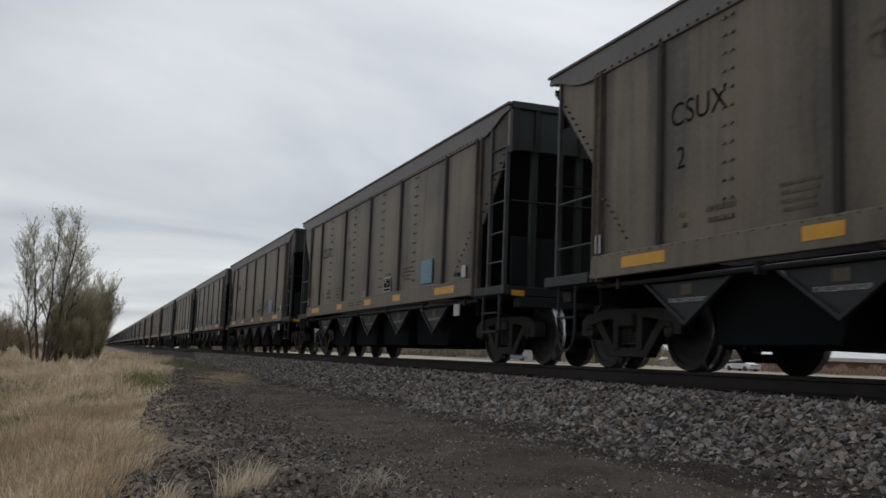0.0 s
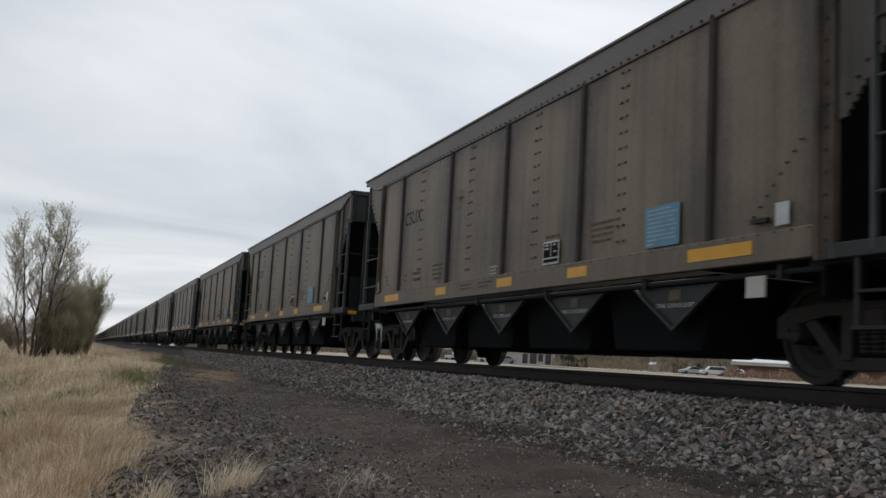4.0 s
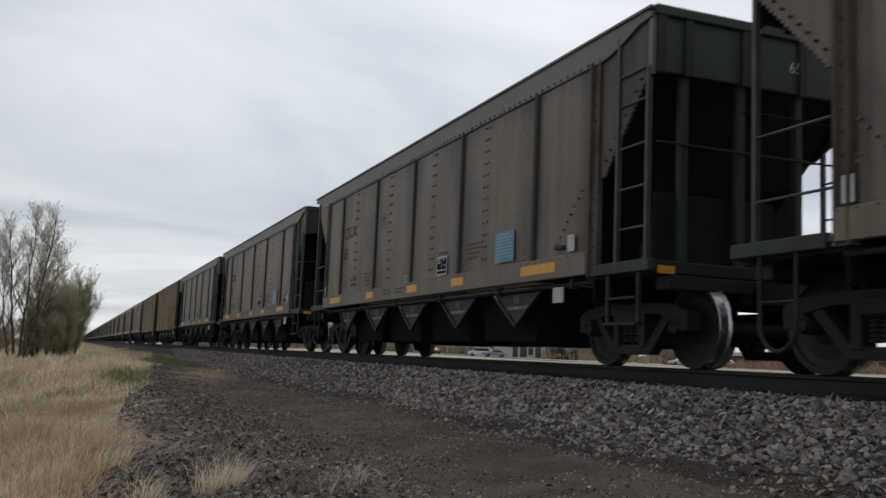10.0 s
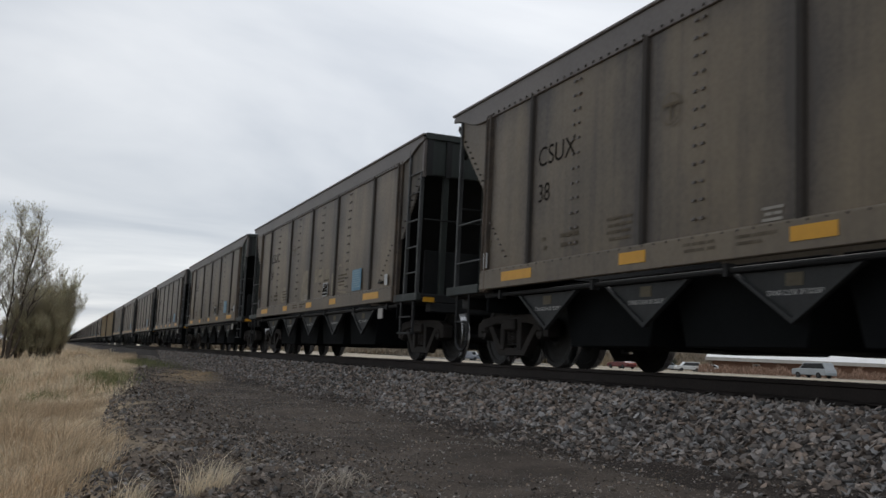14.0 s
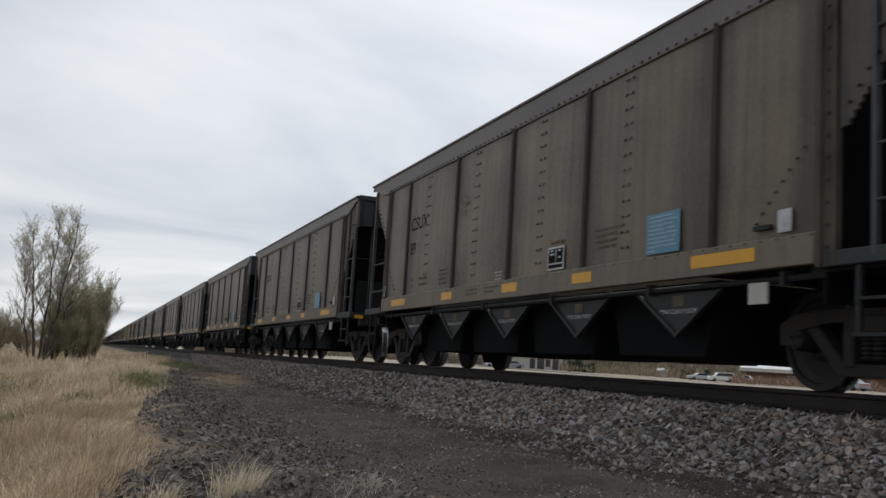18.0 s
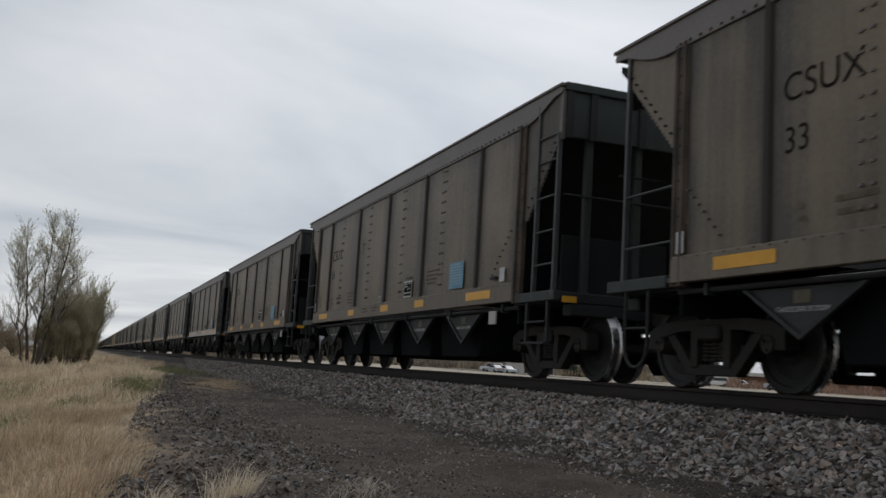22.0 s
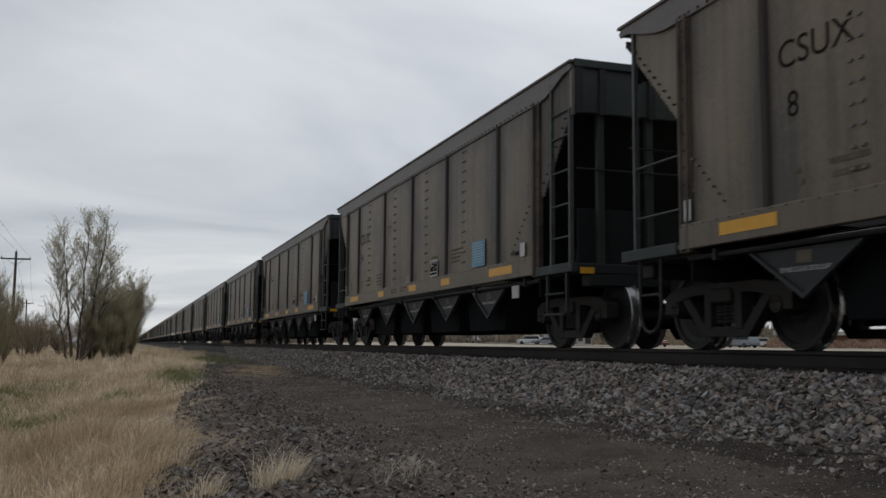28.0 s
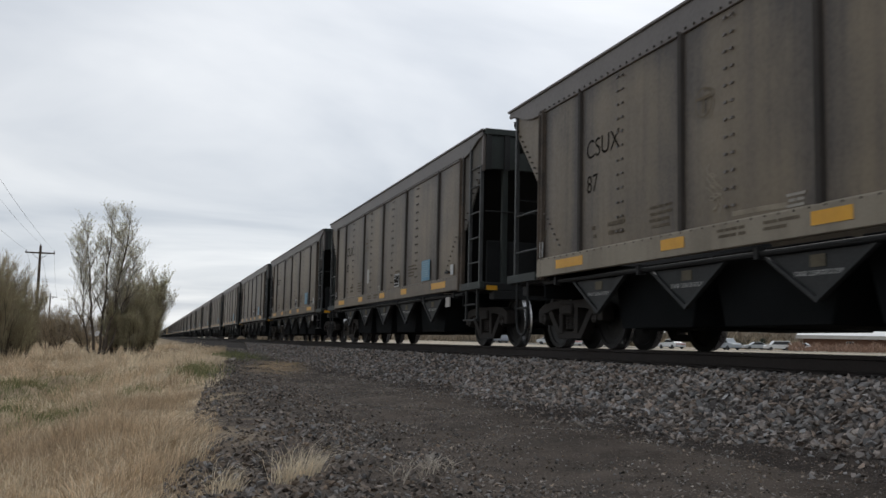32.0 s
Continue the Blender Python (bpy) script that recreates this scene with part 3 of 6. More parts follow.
def build_stones():
    rng = np.random.default_rng(5)

    def patchy(xs, ys, f, seed):
        return np.array([noise.noise(Vector((x * f, y * f, seed))) for x, y in zip(xs, ys)])

    # the heap by the track, thinning out over the lane with a ragged foot
    n1, n2 = 17000, 18000
    ys = np.concatenate([rng.uniform(2.5, 14, n1), 14 + 46 * rng.uniform(0, 1, n2) ** 1.3])
    d = np.where(rng.uniform(0, 1, n1 + n2) < 0.76, rng.uniform(1.05, 2.62, n1 + n2), 2.5 + np.abs(rng.normal(0, 0.7, n1 + n2)))
    sz = np.concatenate([0.017 + 0.036 * rng.uniform(0, 1, n1) ** 1.5, 0.020 + 0.036 * rng.uniform(0, 1, n2) ** 1.3])
    sz = sz * np.clip(1.35 - 0.3 * np.maximum(d - 2.4, 0) - 0.35 * (d > 2.4), 0.45, 1.0)
    ok = d < 2.95 + 0.9 * patchy(ys * 0, ys, 0.7, 3.0) + 0.5 * patchy(d * 3, ys * 2, 1.0, 5.0) + rng.uniform(0, 0.9, n1 + n2)
    stone_field("ballast", "grey crushed-stone ballast heaped along the track", TRACK_X - d[ok], ys[ok], sz[ok], 0.32, BALLAST, 1)
    # the gravel shoulder: thick in patches, thin elsewhere
    n1 = 46000
    ys = 2.5 + 26 * rng.uniform(0, 1, n1) ** 1.4
    xs = lane_edge(ys) - 0.1 + np.abs(rng.normal(0.55, 0.62, n1)) * np.interp(ys, [4, 7, 12], [1.55, 1.3, 1.0])
    ok = patchy(xs, ys * 0.7, 1.3, 8.0) + rng.uniform(-0.35, 0.5, n1) > -0.15 + 0.10 * (xs - lane_edge(ys))
    sz = (0.0055 + 0.021 * rng.uniform(0, 1, n1) ** 2.3) * np.clip(1.25 - 0.25 * (xs - lane_edge(ys)), 0.6, 1.2)
    stone_field("roadside_gravel", "loose brown gravel along the edge of the lane", xs[ok], ys[ok], sz[ok], 0.2, COARSE, 2, 8)
    n1 = 46000
    ys = 2.5 + 20 * rng.uniform(0, 1, n1) ** 1.5
    xs = lane_edge(ys) + 0.8 + (4.9 - lane_edge(ys) - 0.8) * rng.uniform(0, 1, n1)
    ok = patchy(xs, ys * 0.6, 1.1, 12.0) + rng.uniform(-0.5, 0.5, n1) > -0.3
    sz = 0.0035 + 0.014 * rng.uniform(0, 1, n1) ** 2.4
    stone_field("lane_pebbles", "small pebbles pressed into the dark dirt lane", xs[ok], ys[ok], sz[ok], 0.12, PEBBLE, 3, 6)
    # the same gravel goes on behind
    n1 = 2600
    ys = rng.uniform(-7, 2.5, n1)
    stone_field("ballast", "grey crushed-stone ballast heaped along the track", TRACK_X - rng.uniform(1.05, 2.9, n1), ys, 0.022 + 0.034 * rng.uniform(0, 1, n1) ** 1.4, 0.35, BALLAST, 4)
    ys = rng.uniform(-6, 2.5, n1)
    stone_field("roadside_gravel", "loose brown gravel along the edge of the lane", lane_edge(np.maximum(ys, 0)) - 0.1 + np.abs(rng.normal(0.5, 0.55, n1)), ys, 0.008 + 0.028 * rng.uniform(0, 1, n1) ** 2.2, 0.25, COARSE, 5)
    for x, y, s in ((2.09, 25.3, 0.13), (1.50, 5.08, 0.03), (2.77, 4.32, 0.028), (4.53, 6.02, 0.045), (3.31, 7.25, 0.04), (1.4, 4.72, 0.045), (3.46, 7.2, 0.045), (3.2, 7.4, 0.03)):
        o = stone_field("stone", "pale stone lying on the lane", np.array([x]), np.array([y]), np.array([s]), 0.3, PALESTONE, int(x * 1000))
        tagged(o, category="stone", group="loose stones on the lane", kind="thing")


build_stones()


# ---- the track ----
def build_track():
    track = thing("railway_track", "steel rails on dark wooden ties in grey ballast", "railway track", kind="structure")
    prof = [(-0.070, -0.180), (0.070, -0.180), (0.070, -0.168), (0.012, -0.150), (0.010, -0.045), (0.036, -0.036), (0.036, -0.006), (0.028, 0.0), (-0.028, 0.0), (-0.036, -0.006), (-0.036, -0.036), (-0.010, -0.045), (-0.012, -0.150), (-0.070, -0.168)]
    sh = Shape().prism(prof, "y", -80, 2400)
    me = sh.mesh("rail", [RUSTRAIL, TREAD])
    for p in me.polygons:
        if p.normal.z > 0.9 and p.center.z > -0.01:
            p.material_index = 1
    for sx in (-0.755, 0.755):
        part("rail", me, track, "rusty rail with a polished running surface", (TRACK_X + sx, 0, 0))
    tie = Shape().box(-1.3, 1.3, -0.115, 0.115, -0.38, -0.186).mesh("tie", WOODTIE, bevel=0.012)
    plate = Shape().box(-0.19, 0.19, -0.10, 0.10, -0.19, -0.172).mesh("tie_plate", RUSTRAIL)
    for i in range(140):
        o = part("tie", tie, track, "", (TRACK_X + 0.03 * math.sin(i * 2.3), -2 + 0.5 * i, 0.004 * math.sin(i * 1.7)))
        if i < 60:
            part("tie_plate", plate, o, "", (-0.755, 0, 0))
    far = Shape()
    for i in range(500):
        far.box(TRACK_X - 1.3, TRACK_X + 1.3, 68 + 0.5 * i, 68.23 + 0.5 * i, -0.38, -0.188)
    part("far_ties", far.mesh("far_ties", WOODTIE), track, kind="stuff")


build_track()


# ---- the train ----
PITCH = 16.18           # coupler to coupler
HALF = 7.43             # half the length of the body's top
SIDE = 1.60             # half the width of the body
POSTS = (-4.78, -2.23, 0.0, 2.23, 4.78)
GUSSETS = (-4.05, -1.93, 0.22, 2.35, 4.48)


def letters(name, text, size, material, parent, y, z, x=-SIDE - 0.012, wide=None, label=""):
    me = lettering(text, size)
    if wide and me.vertices:
        w = max(-v.co.y for v in me.vertices)
        me.transform(Matrix.Diagonal((1, wide / w, 1, 1)))
    me.materials.clear()
    me.materials.append(material)
    return part(name, me, parent, label, (x, y, z))


def plate(y0, y1, z0, z1, x=-SIDE, t=0.006):
    return Shape().box(x - t, x, min(y0, y1), max(y0, y1), z0, z1)


def skin(y, z):
    """Where the swelling side of a dark car lies, a hair outside it."""
    cuts = (-6.2, *POSTS, 6.04)
    for a, b in zip(cuts, cuts[1:]):
        if a <= y <= b:
            u, w = min(max((y - a - 0.06) / (b - a - 0.12), 0), 1), min(max((z - 1.29) / 2.25, 0.02), 0.98)
            return -SIDE + 0.007 - 0.018 * math.sin(math.pi * u) * math.sin(math.pi * w) ** 0.5
    return -SIDE + 0.007


def on_side(me, y, z):
    """Lays flat letters on the swelling side; returns their place."""
    for v in me.vertices:
        v.co.x = skin(y + v.co.y, z + v.co.z)
    return (0, y, z)


def bars(rows, y, z, size, gap, x, material, name, parent, label=""):
    """Unreadable lines of writing as plain bars; each row a list of (start, length)."""
    sh = Shape()
    for i, row in enumerate(rows):
        for a, w in row:
            x0 = skin(y - a - w / 2, z - i * gap) if x is None else x
            sh.box(x0 - 0.002, x0, y - a - w, y - a, z - i * gap - size, z - i * gap)
    return part(name, sh.mesh(name, material), parent, label, kind="stuff")


def wheelset_mesh():
    sh = Shape()
    sh.lathe([(-1.05, 0.0), (-1.05, 0.07), (-0.80, 0.08), (-0.78, 0.09), (0.78, 0.09), (0.80, 0.08), (1.05, 0.07), (1.05, 0.0)], seg=12)
    n_axle = len(sh.f)
    for s in (-1, 1):
        prof = [(0.815, 0.09), (0.815, 0.14), (0.79, 0.19), (0.775, 0.32), (0.80, 0.385), (0.825, 0.395), (0.825, 0.452), (0.818, 0.457), (0.72, 0.462), (0.705, 0.487), (0.69, 0.484), (0.685, 0.39), (0.71, 0.36), (0.725, 0.2), (0.70, 0.13), (0.70, 0.09)]
        sh.lathe([(s * h, r) for h, r in prof], seg=36)
    me = sh.mesh("wheelset", [STEEL, TREAD], smooth=False)
    for p in me.polygons:
        r = math.hypot(p.center.y, p.center.z)
        if r > 0.44 and 0.69 < abs(p.center.x) < 0.822:
            p.material_index = 1
    return me


def side_frame_mesh(s):
    """A cast side frame: top arch, lower bow, column guides, journal boxes."""
    x0, x1 = (s * 0.90, s * 1.08) if s > 0 else (s * 1.08, s * 0.90)
    sh = Shape()
    top = [(-1.12, 0.40), (-1.12, 0.60), (-0.95, 0.68), (-0.55, 0.72), (0.55, 0.72), (0.95, 0.68), (1.12, 0.60), (1.12, 0.40), (0.98, 0.40), (0.95, 0.52), (0.50, 0.60), (-0.50, 0.60), (-0.95, 0.52), (-0.98, 0.40)]
    sh.prism(top, "x", x0, x1)
    sh.prism([(-0.80, 0.56), (-0.66, 0.58), (-0.33, 0.25), (0.33, 0.25), (0.66, 0.58), (0.80, 0.56), (0.40, 0.14), (-0.40, 0.14)], "x", x0 + 0.02, x1 - 0.02)
    for c in (-0.27, 0.27):
        sh.box(x0, x1, c - 0.06, c + 0.06, 0.22, 0.62)
    for c in (-0.89, 0.89):
        sh.lathe([(s * 1.08, 0.0), (s * 1.10, 0.09), (s * 1.02, 0.105), (s * 0.86, 0.11)], seg=14, at=(0, c, 0.457))
        for k in range(3):
            a = 2 * math.pi * k / 3 + 0.5
            sh.tube((s * 1.07, c + 0.055 * math.cos(a), 0.457 + 0.055 * math.sin(a)), (s * 1.115, c + 0.055 * math.cos(a), 0.457 + 0.055 * math.sin(a)), 0.014, seg=6)
    return sh.mesh("side_frame", TRUCK, bevel=0.012)


def spring_mesh(s, places):
    sh = Shape()
    for c in places:
        coil = [(0.28, 0.0)]
        for k in range(6):
            coil += [(0.285 + 0.04 * k, 0.056), (0.300 + 0.04 * k, 0.063), (0.315 + 0.04 * k, 0.056), (0.320 + 0.04 * k, 0.040)]
        sh.lathe(coil, axis="z", seg=10, at=(s * 0.99, c, 0))
    return sh.mesh("spring_group", TRUCK)


TRUCK_PARTS = dict(wheelset=wheelset_mesh(), frame=(side_frame_mesh(-1), side_frame_mesh(1)), spring=(spring_mesh(-1, (0,)), spring_mesh(1, (0,))), springs=(spring_mesh(-1, (-0.13, 0.0, 0.13)), spring_mesh(1, (-0.13, 0.0, 0.13))),
                   bolster=Shape().box(-1.12, 1.12, -0.19, 0.19, 0.50, 0.66).box(-0.3, 0.3, -0.25, 0.25, 0.64, 0.78).mesh("truck", TRUCK, bevel=0.02),
                   beam=Shape().box(-0.95, 0.95, -0.05, 0.05, 0.36, 0.46).box(-0.86, -0.68, -0.04, 0.09, 0.30, 0.58).box(0.68, 0.86, -0.04, 0.09, 0.30, 0.58).mesh("brake_beam", TRUCK))


def add_truck(car, y, split=True):
    truck = part("truck", TRUCK_PARTS["bolster"], car, "rusty cast-steel two-axle truck", (0, y, 0))
    for i in (0, 1):
        part("side_frame", TRUCK_PARTS["frame"][i], truck)
        for c in (-0.13, 0.0, 0.13) if split else ():
            part("spring", TRUCK_PARTS["spring"][i], truck, "", (0, c, 0))
        if not split:
            part("spring_group", TRUCK_PARTS["springs"][i], truck, kind="stuff")
    for s in (-1, 1):
        ws = part("wheelset", TRUCK_PARTS["wheelset"], truck, "steel wheels with polished treads on their axle")
        ws.matrix_parent_inverse = Matrix.Translation((0, 0.89 * s, 0.459))
        part("brake_beam", TRUCK_PARTS["beam"], truck, "", (0, 0.36 * s, 0))
    return truck


def bulged(y0, y1, z0, z1, x, out_=0.018, n=6, mz=5):
    """A thin side panel that swells a little between its posts."""
    sh = Shape()
    v, f = [], []
    s = -1 if x < 0 else 1
    for k in range(2):
        for i in range(n + 1):
            for j in range(mz + 1):
                u, w = i / n, j / mz
                b = out_ * math.sin(math.pi * u) * math.sin(math.pi * min(max(w, 0.02), 0.98)) ** 0.5
                v.append((x + s * b - s * 0.02 * k, y0 + (y1 - y0) * u, z0 + (z1 - z0) * w))
    q = (n + 1) * (mz + 1)
    for k in range(2):
        for i in range(n):
            for j in range(mz):
                a = k * q + i * (mz + 1) + j
                f.append((a, a + 1, a + mz + 2, a + mz + 1))
    rim = [i * (mz + 1) for i in range(n + 1)] + [n * (mz + 1) + j for j in range(1, mz + 1)] + [i * (mz + 1) + mz for i in range(n - 1, -1, -1)] + [j for j in range(mz - 1, 0, -1)]
    for a, b in zip(rim, rim[1:] + rim[:1]):
        f.append((a, b, b + q, a + q))
    sh.add(v, f)
    return sh


def ladder(car, y0, y1, z0, z1, rungs, x, label, material=None, split=True):
    """Two stiles and their rungs beside a corner of the car."""
    mt = material or GALV
    stiles = [Shape().box(x - 0.012, x + 0.05, y - 0.024, y + 0.024, a, b).mesh("stile", mt, bevel=0.006) for y, a, b in ((y0, z0, z1[0]), (y1, z0, z1[1]))]
    base = part("ladder", stiles[0], car, label)
    part("stile", stiles[1], base)
    rung = Shape().tube((0, y0, 0), (0, y1, 0), 0.0135, seg=6).mesh("rung", mt)
    for z in rungs:
        part("rung", rung, base, "", (x + 0.01, 0, z))
    return base


def common_underframe(car, black):
    """Centre sill, end sills, couplers, slope sheets, hoppers, air gear: alike on both kinds of car."""
    part("centre_sill", Shape().box(-0.33, 0.33, -7.35, 7.35, 0.72, 1.02).mesh("centre_sill", black, bevel=0.02), car)
    for s in (-1, 1):
        lo, hi = sorted((s * 7.18, s * 7.42))
        part("end_sill", Shape().box(-1.56, 1.56, lo, hi, 0.98, 1.12).box(-1.35, 1.35, lo, hi, 0.82, 0.98).mesh("end_sill", black, bevel=0.015), car)
        c = Shape().box(-0.13, 0.13, *sorted((s * 7.4, s * 7.95)), 0.76, 1.0)
        c.prism([(-0.16, s * 7.9), (0.14, s * 7.9), (0.17, s * 8.02), (0.02, s * 8.09), (-0.16, s * 8.07)], "z", 0.72, 1.02)
        part("coupler", c.mesh("coupler", TRUCK, bevel=0.02), car, "rusty cast coupler")
        hose = Shape()
        pts = [(0.32, s * 7.4, 0.74), (0.33, s * 7.62, 0.60), (0.28, s * 7.82, 0.44), (0.16, s * 8.0, 0.36), (0.05, s * 8.08, 0.34)]
        for a, b in zip(pts, pts[1:]):
            hose.tube(a, b, 0.026, seg=6)
        part("air_hose", hose.mesh("air_hose", RUBBER), car, "black rubber air hose")
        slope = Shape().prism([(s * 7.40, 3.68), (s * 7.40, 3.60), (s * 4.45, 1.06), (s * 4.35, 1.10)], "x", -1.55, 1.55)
        part("slope_sheet", slope.mesh("slope_sheet", DULLBLACK), car)
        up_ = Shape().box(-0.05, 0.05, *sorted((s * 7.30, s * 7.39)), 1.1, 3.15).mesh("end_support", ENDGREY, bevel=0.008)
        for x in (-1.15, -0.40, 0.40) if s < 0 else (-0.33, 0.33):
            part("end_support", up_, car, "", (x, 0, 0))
        part("end_bar", Shape().tube((-1.52, s * 7.41, 2.38), (1.52, s * 7.41, 2.38), 0.014, seg=6).mesh("end_bar", black), car)
        # web height set to close off sky slits; near-black stands for shade
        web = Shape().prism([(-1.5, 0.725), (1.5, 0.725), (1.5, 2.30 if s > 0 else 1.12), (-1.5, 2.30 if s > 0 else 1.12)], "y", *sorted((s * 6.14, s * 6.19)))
        part("bolster_web", web.mesh("bolster_web", SHADEBLACK), car)
        deck = Shape().box(-1.5, 1.5, *sorted((s * 6.0, s * 7.2)), 0.98, 1.03)
        part("end_platform", deck.mesh("end_platform", black), car)
        step = Shape()
        if s > 0:
            bend = [(7.08, 1.0), (7.08, 0.42)] + [(6.86 + 0.22 * math.cos(a * math.pi / 8), 0.42 - 0.24 * math.sin(a * math.pi / 8)) for a in range(1, 8)] + [(6.64, 0.42), (6.64, 1.0)]
            for (ya, za), (yb, zb) in zip(bend, bend[1:]):
                step.tube((-1.58, ya, za), (-1.58, yb, zb), 0.021, seg=8)
            step.tube((-1.58, 7.08, 0.60), (-1.58, 6.64, 0.60), 0.016, seg=6)
        for y in (6.62, 7.22) if s < 0 else ():
            step.box(-1.60, -1.56, s * y - 0.025, s * y + 0.025, 0.45, 1.0)
        if s < 0:
            step.box(-1.64, -1.54, -7.25, -6.6, 0.44, 0.47)
            step.box(-1.63, -1.56, -7.22, -6.62, 0.72, 0.745)
        part("corner_step", step.mesh("corner_step", black), car)
    # hoppers coloured near-black for the deep shade between the gussets
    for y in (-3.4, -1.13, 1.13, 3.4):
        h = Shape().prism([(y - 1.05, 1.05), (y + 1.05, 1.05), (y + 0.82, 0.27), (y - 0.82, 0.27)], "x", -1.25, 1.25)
        part("hopper", h.mesh("hopper", SHADEBLACK, bevel=0.01), car)
    gear = Shape().lathe([(-1.05, 0), (-1.05, 0.16), (-0.2, 0.16), (-0.2, 0)], "x", 16, (0, -6.55, 1.30))
    part("air_reservoir", gear.mesh("air_reservoir", black), car, "black cylindrical air reservoir")
    cyl = Shape().lathe([(0.25, 0), (0.25, 0.15), (0.75, 0.15), (0.75, 0.05), (1.1, 0.05), (1.1, 0)], "x", 14, (0, -6.75, 1.35))
    part("brake_cylinder", cyl.mesh("brake_cylinder", black), car)
    pipe = Shape().tube((-1.50, -6.2, 0.955), (-1.50, 6.2, 0.955), 0.028, seg=8)
    for y in (-5.7, -3.6, -1.3, 1.0, 3.3, 5.7):
        pipe.box(-1.55, -1.45, y - 0.03, y + 0.03, 0.90, 1.02)
    part("air_pipe", pipe.mesh("air_pipe", BLACK), car, "black air pipe below the sill")


def gussets(car, material, z_top, patch):
    """The five triangular side plates over the doors, with their flanged edges."""
    tri = Shape().prism([(-0.70, z_top), (0.70, z_top), (0.03, 0.49), (-0.03, 0.49)], "x", -1.46, -1.44)
    edge = Shape()
    for s in (-1, 1):
        edge.prism([(s * 0.75, z_top), (s * 0.69, z_top), (0.0, 0.51), (0.0, 0.46)], "x", -1.495, -1.44)
    tm, em = tri.mesh("door_gusset", material), edge.mesh("gusset_flange", material)
    if material is GUSSET:
        pm = Shape().box(-1.468, -1.46, -0.10, 0.10, z_top - 0.14, z_top - 0.03).mesh("paint_patch", patch)
    else:
        pm = Shape().prism([(-0.20, z_top - 0.08), (0.20, z_top - 0.08), (0.05, z_top - 0.17), (-0.08, z_top - 0.15)], "x", -1.468, -1.46).mesh("paint_patch", patch)
    for y in GUSSETS if material is GUSSET else (-4.63, -2.35, -0.08, 2.19, 4.47):
        g = part("door_gusset", tm, car, "", (0, y, 0))
        part("gusset_flange", em, g)
        part("paint_patch", pm, g)
        if material is GUSSET:
            letters("warning_lettering", "STAND CLEAR OF DOORS", 0.045, LETTERGREY, g, 0.33, z_top - 0.215, x=-1.463, wide=0.66)


LETTERGREY = surface("grey_stencil", (0.58, 0.58, 0.56), (0.30, 0.30, 0.29), 0.8, scale=8, bump=0.0)


